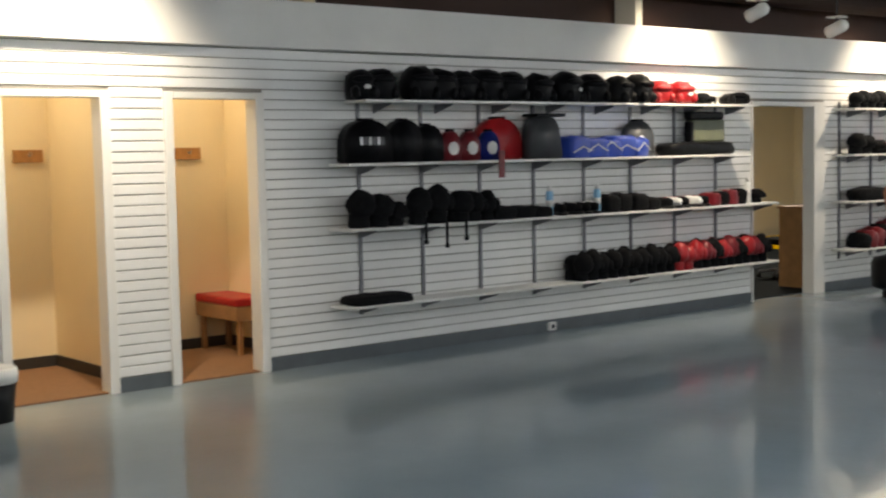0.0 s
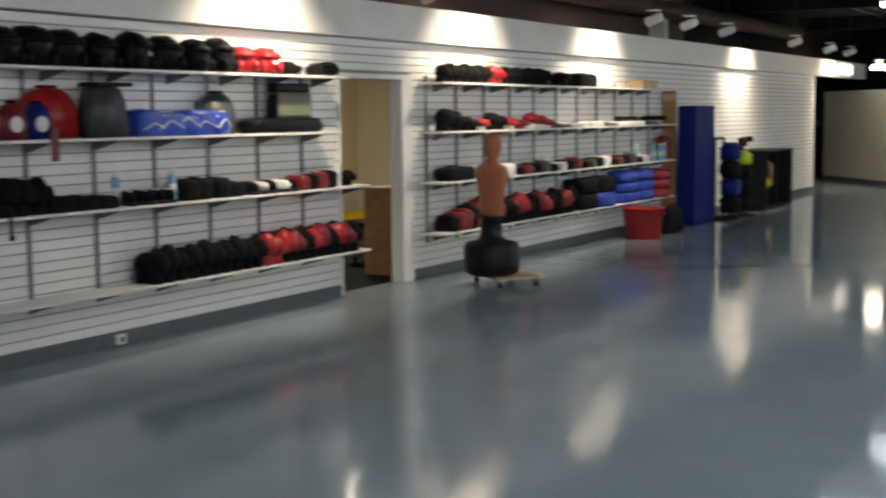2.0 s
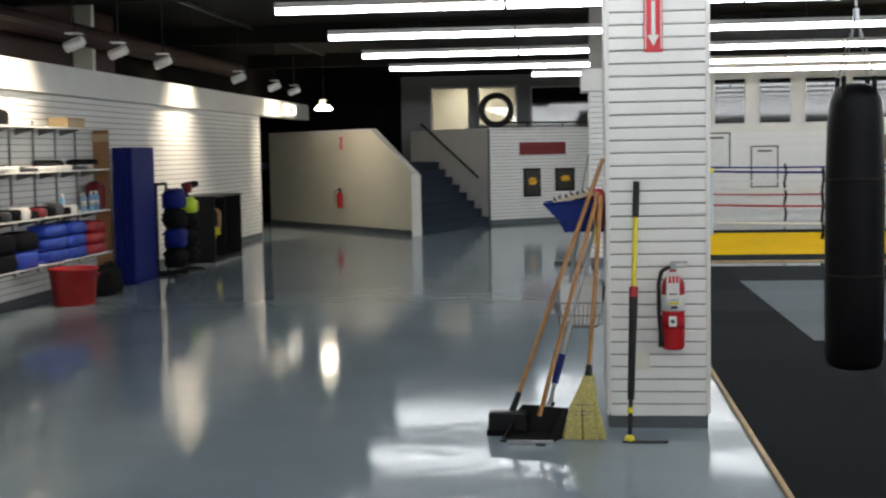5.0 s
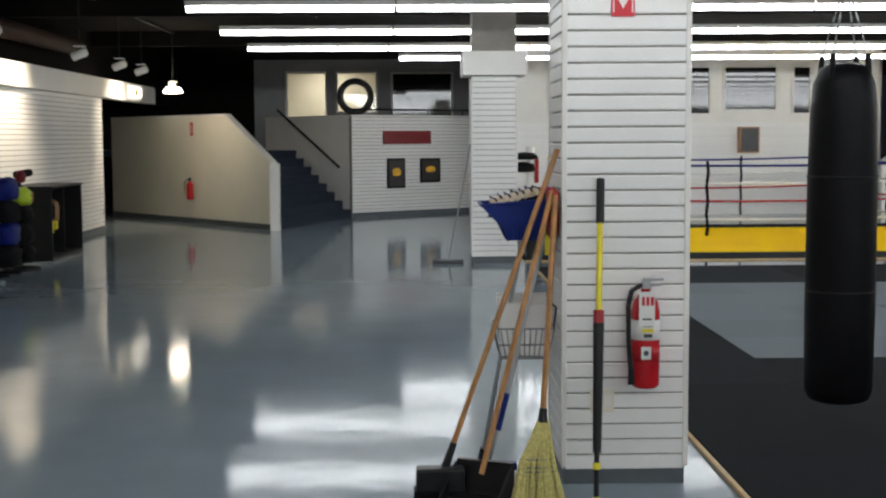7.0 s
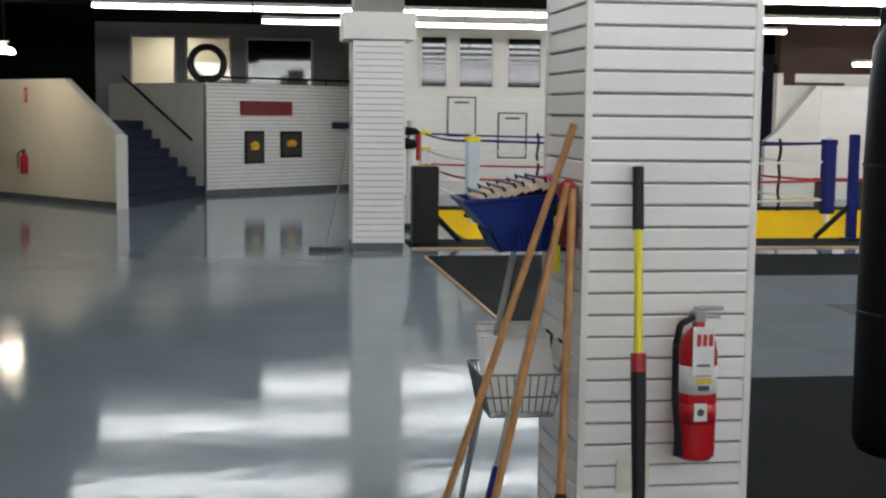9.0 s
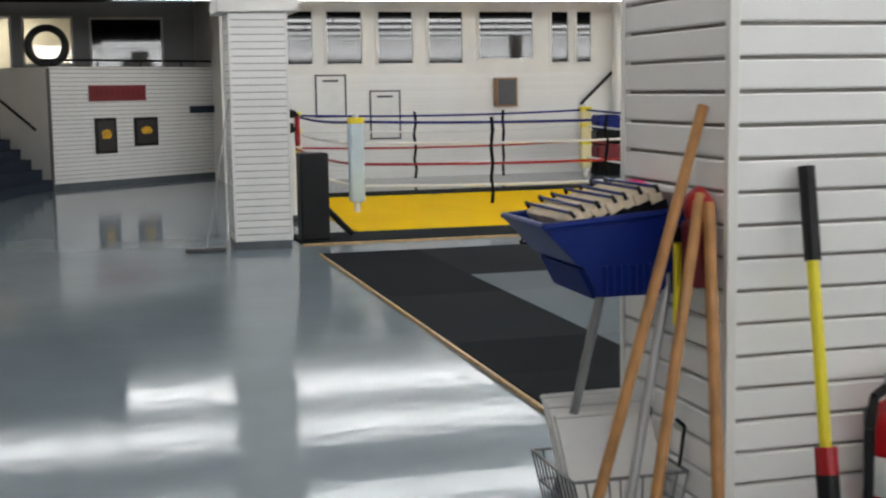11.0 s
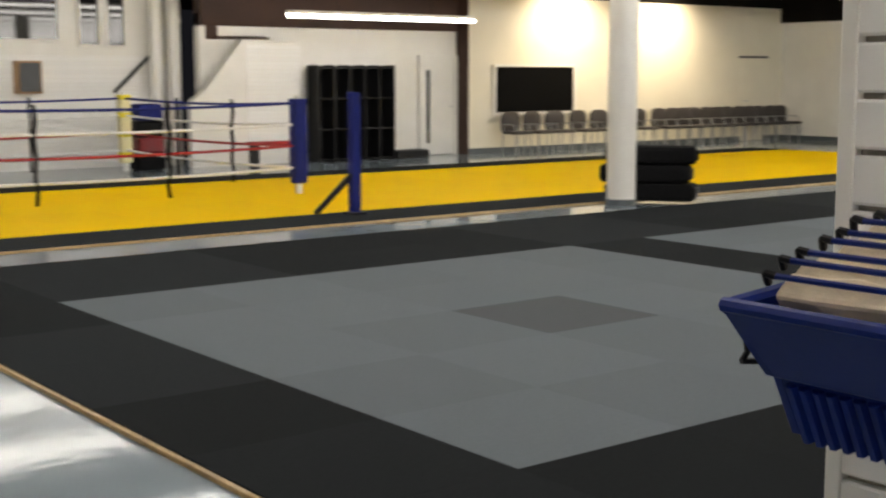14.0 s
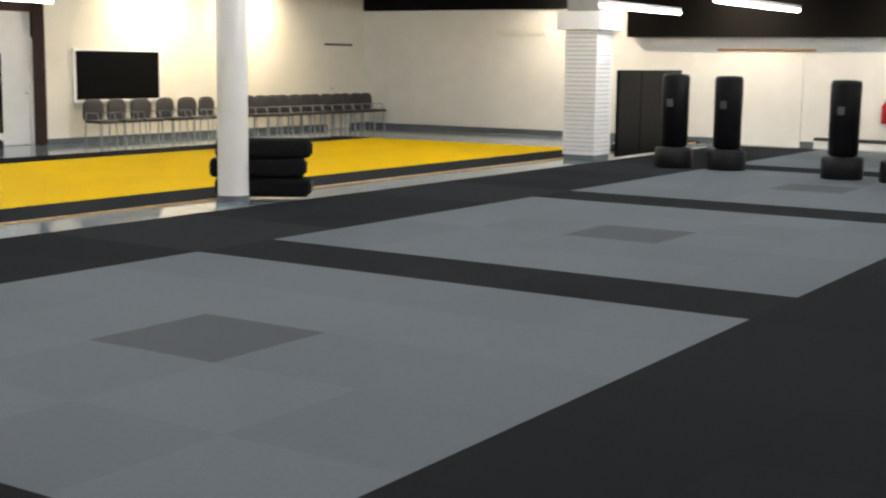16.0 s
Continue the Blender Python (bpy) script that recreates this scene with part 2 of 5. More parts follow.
def slats(parent, a, b, z0, z1, holes=(), thick=0.016, step=PITCH):
    """Boards of a slatwall on the vertical plane from a to b (plan points), facing the left of that direction; holes: (s0, s1, z0, z1)."""
    a, b = Vector((*a, 0)), Vector((*b, 0))
    d = (b - a).normalized()
    nrm = Vector((-d.y, d.x, 0))
    length = (b - a).length
    z = z0
    meshes = {}
    while z < z1 - 0.01:
        top = min(z + step - 0.009, z1)
        cuts = sorted((h[0], h[1]) for h in holes if h[2] < top and h[3] > z)
        runs, s = [], 0.0
        for c0, c1 in cuts:
            if c0 > s + 0.01:
                runs.append((s, c0))
            s = max(s, c1)
        if s < length - 0.01:
            runs.append((s, length))
        for s0, s1 in runs:
            key = (round(s0, 3), round(s1, 3), round(top - z, 3))
            if key not in meshes:
                bm = bmesh.new()
                h = top - z
                rows = []
                for off, zz in ((0.0, 0.0), (thick - 0.003, 0.0), (thick, 0.004), (thick, h - 0.004), (thick - 0.003, h), (0.0, h)):
                    rows.append([bm.verts.new(a + d * s + nrm * off + Vector((0, 0, zz))) for s in (s0, s1)])
                for p, q in zip(rows[:-1], rows[1:]):
                    bm.faces.new((p[0], p[1], q[1], q[0]))
                for e in (0, 1):
                    bm.faces.new([r[e] for r in (rows if e else rows[::-1])])
                bmesh.ops.recalc_face_normals(bm, faces=bm.faces)
                me = bpy.data.meshes.new("slat")
                bm.to_mesh(me)
                bm.free()
                me.materials.append(M_SLAT)
                meshes[key] = me
            ob = new("slat", meshes[key])
            ob.parent = parent
            ob.location = (0, 0, z)
        z += step


# ---- large structure ----
floor = structure("floor", box(-6, 40, -9, 46, -0.3, 0), M_FLOOR, "glossy grey painted concrete floor")
ceiling = structure("ceiling", box(-6, 40, -9, 46, CEIL, CEIL + 0.2), M_CEIL, "black painted ceiling")

D1, D2, D3 = (0.24, 0.93), (1.49, 2.18), (8.27, 9.36)
DOOR_Z = 2.085
BAND0, BAND1 = 2.47, 2.81

# wall with the dressing rooms and shelves, on x = 0
wall_west = structure("wall_west", box(-0.12, -0.016, -8, D1[0] - 0.004, 0, BAND0), M_GROOVE, "white slatwall with shelves and doorways")
for y0, y1, z0 in ((D1[0], D1[1], DOOR_Z), (D1[1], D2[0], 0), (D2[0], D2[1], DOOR_Z), (D2[1], D3[0], 0), (D3[0], D3[1], DOOR_Z), (D3[1], 26.15, 0)):
    o = finish("wall_panel", box(-0.12, -0.016, y0 - (0.004 if z0 else -0.004), y1 + (0.004 if z0 else -0.004), z0 + (0.03 if z0 else 0), BAND0), M_GROOVE, wall_west)
band = structure("trim_band", box(-0.12, 0.10, -8, 30.6, BAND0 + 0.002, BAND1, 0.004), M_WHITE, "white painted fascia above the slatwall")
upper_wall = structure("wall_upper_west", box(-0.5, -0.4, -8, 19, BAND1 - 0.3, CEIL), M_BROWN, "dark brown upper wall above the fascia")
structure("wall_upper_far", box(-0.5, -0.4, 19.002, 46, BAND1 - 0.3, CEIL), M_CEIL, "black upper wall")
band_top = structure("trim_band_top", box(-0.4, 0.09, -8, 30.5, BAND1 + 0.001, BAND1 + 0.02), M_WHITE, "white ledge above the fascia")

# skirting of the shelf wall
for y0, y1 in ((-8, D1[0] - 0.08), (D1[1] + 0.08, D2[0] - 0.08), (D2[1] + 0.08, D3[0] - 0.03), (D3[1] + 0.215, 26.13)):
    structure("baseboard", box(0.002, 0.012, y0, y1, 0.0, 0.105, 0.002), M_BASE, "grey rubber skirting strip")

# door frames
def door_frame(name, y0, y1, w0, w1, label):
    f = tagged(new(name), label, "", "", "structure")
    part("jamb", box(-0.13, 0.022, y0 - w0, y0, 0, DOOR_Z + 0.05, 0.004), M_WHITE, f)
    part("jamb", box(-0.13, 0.022, y1, y1 + w1, 0, DOOR_Z + 0.05, 0.004), M_WHITE, f)
    part("lintel", box(-0.128, 0.020, y0 + 0.001, y1 - 0.001, DOOR_Z, DOOR_Z + 0.048, 0.004), M_WHITE, f)
    return f


door_frame("door_1", D1[0], D1[1], 0.07, 0.075, "open doorway of a changing cubicle, white frame")
door_frame("door_2", D2[0], D2[1], 0.07, 0.075, "open doorway of a changing cubicle, white frame")
door_frame("door_3", D3[0], D3[1], 0.025, 0.21, "open doorway to a side room, white frame")

# changing cubicles behind the doors
structure("wall_cubicle_back", box(-1.55, -1.45, -0.6, 3.0, 0, 2.9), M_TAN, "warm cream cubicle wall")
structure("wall_cubicle_a", box(-1.448, -0.135, -0.6, -0.5, 0, 2.9), M_TAN, "warm cream cubicle wall")
structure("wall_cubicle_b", box(-1.448, -0.135, 1.16, 1.26, 0, 2.9), M_TAN, "warm cream cubicle wall")
structure("wall_cubicle_c", box(-1.448, -0.135, 2.75, 2.85, 0, 2.9), M_TAN, "warm cream cubicle wall")
structure("ceiling_cubicle", box(-1.55, -0.135, -0.6, 2.85, 2.9, 2.98), M_WHITE, "white cubicle ceiling")
structure("floor_cubicle", box(-1.448, -0.02, -0.5, 2.75, 0.0, 0.012), M_CARPETB, "brown carpet of the cubicles")
for y0, y1 in ((-0.498, 1.158), (1.262, 2.748)):
    structure("baseboard", box(-1.448, -1.436, y0, y1, 0.012, 0.10), M_DBASE, "dark skirting")
structure("baseboard", box(-1.434, -0.14, 1.146, 1.158, 0.012, 0.10), M_DBASE, "dark skirting")
structure("baseboard", box(-1.434, -0.14, 2.736, 2.748, 0.012, 0.10), M_DBASE, "dark skirting")

# side room behind door 3
structure("wall_side_back", box(-6.0, -5.9, 6.0, 17.5, 0, CEIL), M_CREAM, "cream side room wall")
structure("wall_side_north", box(-5.9, -0.13, 17.4, 17.5, 0, CEIL), M_CREAM, "cream side room wall")
structure("wall_side_south", box(-5.9, -0.13, 6.6, 6.7, 0, CEIL), M_CREAM, "cream side room wall")
structure("floor_side", box(-5.9, -0.13, 6.7, 17.4, 0.0, 0.008), M_MATD, "dark carpet of the side room")
structure("mat_side", box(-5.7, -2.2, 14.3, 17.0, 0.008, 0.04), M_YEL, "yellow floor mat in the side room")

# closing walls round the hall
structure("wall_south", box(-0.3, 40, -8.2, -8.0, 0, CEIL), M_WHITE, "white painted wall")
structure("wall_east", box(32.2, 32.4, -8, 34, 0, 3.2), M_WHITE, "white painted wall")
structure("wall_east_upper_far", box(32.1, 32.4, 21.3, 34, 2.95, CEIL), M_CEIL, "black upper wall")
structure("wall_east_upper", box(31.9, 32.4, -8, 21.298, 2.3, CEIL), M_CEIL, "black upper wall")

# floor mats -------------------------------------------------
TRIM_X = 7.36
MAT_Y1 = 18.63
trim_a = structure("trim_floor_side", box(TRIM_X - 0.028, TRIM_X, 4.4, MAT_Y1 + 0.035, 0, 0.022, 0.002), M_PINE, "pine edge strip along the mats")
trim_b = structure("trim_floor_top", box(TRIM_X, 16.4, MAT_Y1, MAT_Y1 + 0.03, 0, 0.022, 0.002), M_PINE, "pine edge strip along the mats")
trim_c = structure("trim_floor_ring", box(7.3, 31.9, 19.56, 19.59, 0, 0.022, 0.002), M_PINE, "pine edge strip along the mats")

# pillars ----------------------------------------------------
def pillar(name, x, y, w, h, cap, label):
    p = tagged(new(name), label, "", "", "structure")
    part("core", box(x + 0.016, x + w - 0.016, y + 0.016, y + w - 0.016, 0, CEIL), M_GROOVE, p)
    for i, (cx, cy) in enumerate(((x, y), (x + w, y), (x + w, y + w), (x, y + w))):
        sx, sy = (1 if cx == x else -1), (1 if cy == y else -1)
        part("corner_trim", box(min(cx - 0.004 * sx, cx + 0.022 * sx), max(cx - 0.004 * sx, cx + 0.022 * sx), min(cy - 0.004 * sy, cy + 0.022 * sy), max(cy - 0.004 * sy, cy + 0.022 * sy), 0.09, h, 0.003), M_WHITE, p)
    part("plinth", box(x + 0.012, x + w - 0.012, y + 0.012, y + w - 0.012, 0, 0.09), M_BASE, p)
    if cap:
        part("capital", box(x - 0.12, x + w + 0.12, y - 0.12, y + w + 0.12, h + 0.01, h + 0.33, 0.008), M_WHITE, p)
    return p


pillar_a = pillar("pillar_1", 6.515, 8.225, 0.614, CEIL - 0.01, False, "square pillar clad in white slatwall")
pillar_b = pillar("pillar_2", 6.56, 19.42, 0.62, 2.52, True, "square white slatwall pillar with a capital")
pillar_c = pillar("pillar_3", 25.64, 18.92, 0.62, 2.27, True, "square white slatwall pillar with a capital")

# fluorescent rows
def tube_row(y, x0, x1, z=TUBE_Z):
    n = max(1, round((x1 - x0) / 2.44))
    for i in range(n):
        a, b = x0 + (x1 - x0) * i / n, x0 + (x1 - x0) * (i + 1) / n
        f = thing("strip_light", pose((a + b) / 2, y, z), "long fluorescent strip light under the black ceiling", "strip light", "ceiling strip lights")
        L = (b - a) / 2 - 0.01
        part("housing", box(-L, L, -0.055, 0.055, 0.03, 0.09, 0.004), M_WHITE, f)
        part("tube", rod((-L + 0.01, 0, 0.005), (L - 0.01, 0, 0.005), 0.042, n=12), M_TUBE, f)
        part("hanger", rod((0, 0, 0.0905), (0, 0, CEIL - z), 0.006, n=6), M_BLACKM, f)


for y, x0, x1 in ((-5.5, 3.2, 30), (-2.2, 3.2, 30), (1.1, 3.2, 30), (4.3, 3.2, 30), (7.35, 3.2, 30), (10.6, 3.2, 30), (13.9, 3.2, 30), (17.15, 3.15, 30), (20.5, 3.05, 30), (23.85, 3.0, 29), (26.6, 5.5, 15)):
    tube_row(y, x0, x1)
for y, x0, x1 in ((27.0, 16.5, 20.6), (18.5, 24.9, 28.2), (16.1, 23.9, 27.8)):
    tube_row(y, x0, x1, 2.66)

# spotlights washing the shelf wall
SPOTS = (0.7, 6.9, 10.6, 14.2, 20.6, 26.9)
for y in SPOTS:
    ld = bpy.data.lights.new("wall_spot", "SPOT")
    ld.energy, ld.spot_size, ld.spot_blend, ld.color, ld.shadow_soft_size = SPOT_POWER, radians(100), 1.0, (1.0, 0.86, 0.66), 0.05
    lo = new("wall_spot", ld)
    lo.matrix_basis = look((1.05, y, 3.18), (0.0, y, 1.9))
for y in (0.4, 2.0):
    ld = bpy.data.lights.new("cubicle_light", "AREA")
    ld.energy, ld.size, ld.color = 17, 0.5, (1.0, 0.84, 0.58)
    lo = new("cubicle_light", ld)
    lo.matrix_basis = look((-0.8, y, 2.85), (-0.8, y, 0))
ld = bpy.data.lights.new("side_light", "AREA")
ld.energy, ld.size, ld.color = 130, 1.2, (1.0, 0.90, 0.72)
new("side_light", ld).matrix_basis = look((-2.6, 12.0, 3.5), (-2.6, 12.0, 0))
for x in (24.6, 27.6):
    ld = bpy.data.lights.new("wall_flood", "SPOT")
    ld.energy, ld.spot_size, ld.spot_blend, ld.color, ld.shadow_soft_size = 360, radians(140), 1.0, (1.0, 0.88, 0.66), 0.1
    new("wall_flood", ld).matrix_basis = look((x, TV_Y - 1.0, 3.55), (x, TV_Y, 2.0))
# unseen fill spots, added only to brighten the east wall
for y in (14.5, 18.5, 22.5):
    ld = bpy.data.lights.new("side_wall_fill", "SPOT")
    ld.energy, ld.spot_size, ld.spot_blend, ld.color, ld.shadow_soft_size = 230, radians(140), 1.0, (1.0, 0.90, 0.72), 0.1
    new("side_wall_fill", ld).matrix_basis = look((30.8, y, 3.5), (32.2, y, 1.6))

# partition beside the stairs, stair and raised office
A, B = Vector((3.19, 26.03)), Vector((4.44, 29.69))
dP = Vector((-0.635, 0.772))
nP = Vector((0.772, 0.635))


def along(base, d, s, off=0.0, n=None):
    p = base + d * s + (n * off if n else Vector((0, 0)))
    return (p.x, p.y)


def upright(base, d, outline, thick, n):
    """A wall panel: outline in (distance along d, z)."""
    bm = bmesh.new()
    f = [bm.verts.new((*along(base, d, s), z)) for s, z in outline]
    k = [bm.verts.new((*along(base, d, s, thick, n), z)) for s, z in outline]
    m = len(outline)
    for i in range(m):
        j = (i + 1) % m
        bm.faces.new((f[i], f[j], k[j], k[i]))
    bm.faces.new(f[::-1])
    bm.faces.new(k)
    bmesh.ops.recalc_face_normals(bm, faces=bm.faces)
    return bm


partition = structure("wall_partition", upright(A, dP, ((0.1, 0), (6.6, 0), (6.6, 2.15), (1.75, 2.15), (0.1, 1.22)), 0.12, nP), M_CREAM, "cream partition wall with a sloping top beside the stairs")
structure("trim_partition", upright(A, dP, ((0.1, 1.225), (1.74, 2.155), (6.6, 2.155), (6.6, 2.19), (1.73, 2.19), (0.1, 1.26)), 0.13, nP), M_WHITE, "white cap along the sloping partition")
structure("baseboard", upright(A - nP * 0.012, dP, ((0.1, 0), (6.6, 0), (6.6, 0.1), (0.1, 0.1)), 0.010, nP), M_BASE, "grey skirting strip")
structure("post_newel", box(A.x - 0.09, A.x + 0.09, A.y - 0.09, A.y + 0.09, 0, 1.24, 0.006), M_WHITE, "white square newel post at the foot of the stairs")

stairs = structure("stairs", box(0, 0.01, 40, 40.01, -0.2, -0.19), M_STAIR, "dark carpeted stairs between white walls")
for i in range(8):
    a0, a1 = A + dP * (0.15 + 0.28 * i) + nP * 0.13, A + dP * (0.15 + 0.28 * (i + 1)) + nP * 0.13
    dR = Vector((-0.66, 0.75))
    b0, b1 = B + dR * (0.05 + 0.28 * i), B + dR * (0.05 + 0.28 * (i + 1))
    part("step", slab([(a0.x, a0.y), (b0.x, b0.y), (b1.x + dR.x * 3, b1.y + dR.y * 3), (a1.x + dP.x * 3, a1.y + dP.y * 3)], 0.18 * i, 0.18 * (i + 1) - 0.002), M_STAIR, stairs)
structure("floor_landing", slab([(-3.5, 31.6), (8.2, 31.6), (8.2, 40), (-3.5, 40)], 1.3, 1.44), M_STAIR, "dark carpet of the raised landing")
# low wall in front of the landing, with signs
dW = Vector((0.80, 0.60))
nW = Vector((-0.60, 0.80))
structure("wall_landing_side", upright(B, Vector((-0.66, 0.75)), ((0.1, 0), (3.2, 1.2), (3.2, 2.2), (0.1, 2.2)), 0.1, Vector((0.75, 0.66))), M_WHITE, "white wall beside the stairs")
low_wall = structure("wall_landing_front", upright(B, dW, ((0, 0), (4.2, 0), (4.2, 2.16), (0, 2.16)), 0.12, nW), M_GROOVE, "white slatwall front of the raised landing")
structure("trim_landing_cap", upright(B - nW * 0.03, dW, ((-0.02, 2.161), (4.2, 2.161), (4.2, 2.2), (-0.02, 2.2)), 0.18, nW), M_WHITE, "white cap of the landing wall")
structure("baseboard", upright(B - nW * 0.028, dW, ((0, 0), (4.2, 0), (4.2, 0.1), (0, 0.1)), 0.01, nW), M_BASE, "grey skirting strip")

# grey wall of the raised office
M_GREY = mat("grey_paint", (0.34, 0.34, 0.34), 0.6, var=0.05)
office = structure("wall_office", box(4.77, 8.2, 36.0, 36.2, 1.3, CEIL), M_GREY, "grey wall of the raised office")
for x0, x1, z0, z1 in ((1.6, 2.46, 1.3, CEIL), (3.45, 3.77, 1.3, CEIL), (2.46, 3.45, 1.3, 2.25), (2.46, 3.45, 3.4, CEIL), (3.77, 4.77, 1.3, 2.40), (3.77, 4.77, 3.4, CEIL)):
    part("wall_panel", box(x0, x1, 36.0, 36.2, z0, z1), M_GREY, office)
structure("wall_office_back", box(1.4, 5.2, 38.4, 38.5, 1.3, CEIL), M_CREAM, "cream back wall of the office")
structure("wall_office_left", box(1.3, 1.4, 36.2, 38.5, 1.3, CEIL), M_CREAM, "cream office wall")
structure("wall_office_right", box(5.2, 5.3, 36.2, 38.5, 1.3, CEIL), M_CREAM, "cream office wall")
ld = bpy.data.lights.new("office_light", "AREA")
ld.energy, ld.size, ld.color = 45, 0.8, (1.0, 0.92, 0.76)
new("office_light", ld).matrix_basis = look((3.4, 37.3, CEIL - 0.05), (3.4, 37.3, 0))
structure("wall_stair_back", box(-6, 1.6, 36.0, 36.2, 0, CEIL), M_CEIL, "black wall behind the stairs")
structure("wall_far_west", box(-6.1, -6, 17.5, 36, 0, CEIL), M_CREAM, "cream far wall")
structure("wall_return_west", box(-5.9, -0.13, 26.0, 26.15, 0, 2.45), M_CREAM, "cream return wall")

# back wall with windows, x from 8.2 to 16
back_wall = structure("wall_back", box(7.6, 15.95, WALL_Y, WALL_Y + 0.2, 0, CEIL), M_WHITE, "white back wall with dark windows above slatwall")
structure("wall_back_return", box(7.5, 7.6, WALL_Y, 36, 0, CEIL), M_WHITE, "white return wall")
# recess with the ramp wall, lockers and door
structure("wall_recess", box(15.95, 21.9, 29.2, 29.4, 0, 2.75), M_WHITE, "white recess wall")
structure("wall_recess_upper", box(15.95, 21.9, 29.1, 29.4, 2.55, CEIL), M_BROWN, "dark brown upper wall")
structure("wall_recess_side", box(21.87, 21.898, TV_Y - 0.02, 29.1, 0, CEIL), M_BROWN, "dark brown side wall")
tv_wall = structure("wall_chairs", box(21.9, 32.2, TV_Y, TV_Y + 0.2, 0, 3.3), M_CREAM, "cream wall behind the row of chairs")
structure("wall_chairs_upper", box(21.9, 32.2, TV_Y - 0.02, TV_Y + 0.2, 3.301, CEIL), M_CEIL, "black upper wall")
structure("baseboard", box(21.9, 32.19, TV_Y - 0.014, TV_Y - 0.002, 0, 0.12), M_BASE, "grey skirting strip")
structure("baseboard", box(32.186, 32.198, -8, TV_Y - 0.02, 0, 0.12), M_BASE, "grey skirting strip")


# ---- shelves and sports gear on the slatwall ----
rnd = random.Random(4)
SHELF_D = 0.30


def shelf(name, y0, y1, z, label, group):
    s = thing(name, pose(0, 0, z), label, "wall shelf", group)
    n = max(1, round((y1 - y0) / 2.45))
    for i in range(n):
        a, b = y0 + (y1 - y0) * i / n, y0 + (y1 - y0) * (i + 1) / n
        part("board", box(0.006, SHELF_D, a + 0.002, b - 0.002, -0.022, 0.0, 0.003), M_WHITE, s)
    y = y0 + 0.28
    while y < y1 - 0.05:
        part("bracket", prism([(0.02, -0.023), (SHELF_D - 0.04, -0.023), (SHELF_D - 0.04, -0.034), (0.02, -0.10)], y - 0.006, y + 0.006), M_DSTEEL, s)
        y += 0.645
    return s


A_Z = (2.083, 1.585, 1.075, 0.464)
B_Z = (2.064, 1.549, 1.02, 0.479)
for z, y0, y1 in zip(A_Z, (3.0, 2.84, 2.83, 2.82), (8.0, 7.88, 8.33, 8.33)):
    shelf("wall_shelf", y0, y1, z, "long white wall shelf on steel brackets", "shelves with gear")
for z, y0, y1 in zip(B_Z, (9.72, 9.72, 9.70, 9.70), (16.33, 16.85, 16.8, 16.75)):
    shelf("wall_shelf", y0, y1, z, "long white wall shelf on steel brackets", "shelves with gear")
for i in range(8):
    st = thing("shelf_standard", pose(0, 3.13 + 0.645 * i, 0), "slotted grey steel upright on the slatwall", "shelf upright", "shelf uprights")
    part("rail", box(0.002, 0.018, -0.014, 0.014, 0.36, 2.16), M_DSTEEL, st)
for i in range(11):
    st = thing("shelf_standard", pose(0, 9.86 + 0.645 * i, 0), "slotted grey steel upright on the slatwall", "shelf upright", "shelf uprights")
    part("rail", box(0.002, 0.018, -0.014, 0.014, 0.36, 2.14), M_DSTEEL, st)


def head_guard(y, z, m, label, w=0.13, h=0.23, x=0.17, accent=None):
    k = rnd.randint(0, 999)
    g = thing("head_guard", pose(x, y, z, 0, 0, rnd.uniform(-25, 25)), label, "head guard", "padded head guards")
    part("shell", blob(w * 0.95, w, h, k, 0.14, square=0.85), m, g, smooth=True)
    part("brow_pad", blob(0.05, w * 0.78, 0.06, k + 1, 0.1, at=(w * 0.72, 0, h * 0.55)), m, g, smooth=True)
    for s in (-1, 1):
        part("cheek_pad", blob(0.05, 0.035, 0.10, k + 2, 0.1, at=(w * 0.72, s * w * 0.62, 0.01)), m, g, smooth=True)
    if accent:
        part("badge", blob(0.006, 0.03, 0.035, k, 0.0, at=(w * 0.98, 0.02, h * 0.35)), accent, g, "white badge", smooth=True)
    return g


def glove(y, z, m, label, h=0.17, w=0.075, x=0.16, cuff=None, turn=None):
    k = rnd.randint(0, 999)
    g = thing("boxing_glove", pose(x, y, z, 0, 0, rnd.uniform(-40, 40) if turn is None else turn), label, "boxing glove", "boxing gloves")
    part("fist", blob(w * 1.1, w, h * 0.68, k, 0.16, at=(0.02, 0, h * 0.30)), m, g, smooth=True)
    part("thumb", blob(w * 0.45, w * 0.4, h * 0.4, k + 1, 0.1, at=(0.05, w * 0.85, h * 0.34)), m, g, smooth=True)
    part("cuff", lathe([(w * 0.72, 0), (w * 0.8, h * 0.05), (w * 0.74, h * 0.32), (w * 0.66, h * 0.42)], 14), cuff or m, g, smooth=True)
    return g


def pad(name, y, z, sx, sy, h, m, label, category, x=0.16, rz=0, rx=0, group="", strap=None, sq=0.45):
    k = rnd.randint(0, 999)
    g = thing(name, pose(x, y, z, rx, 0, rz), label, category, group)
    part("body", blob(sx, sy, h, k, 0.10, square=sq, n=12), m, g, smooth=True)
    part("strap", box(-sx * 0.45, sx * 0.45, -sy * 0.3, -sy * 0.2, h * 0.985, h + 0.008), strap or M_CLOTH, g)
    return g


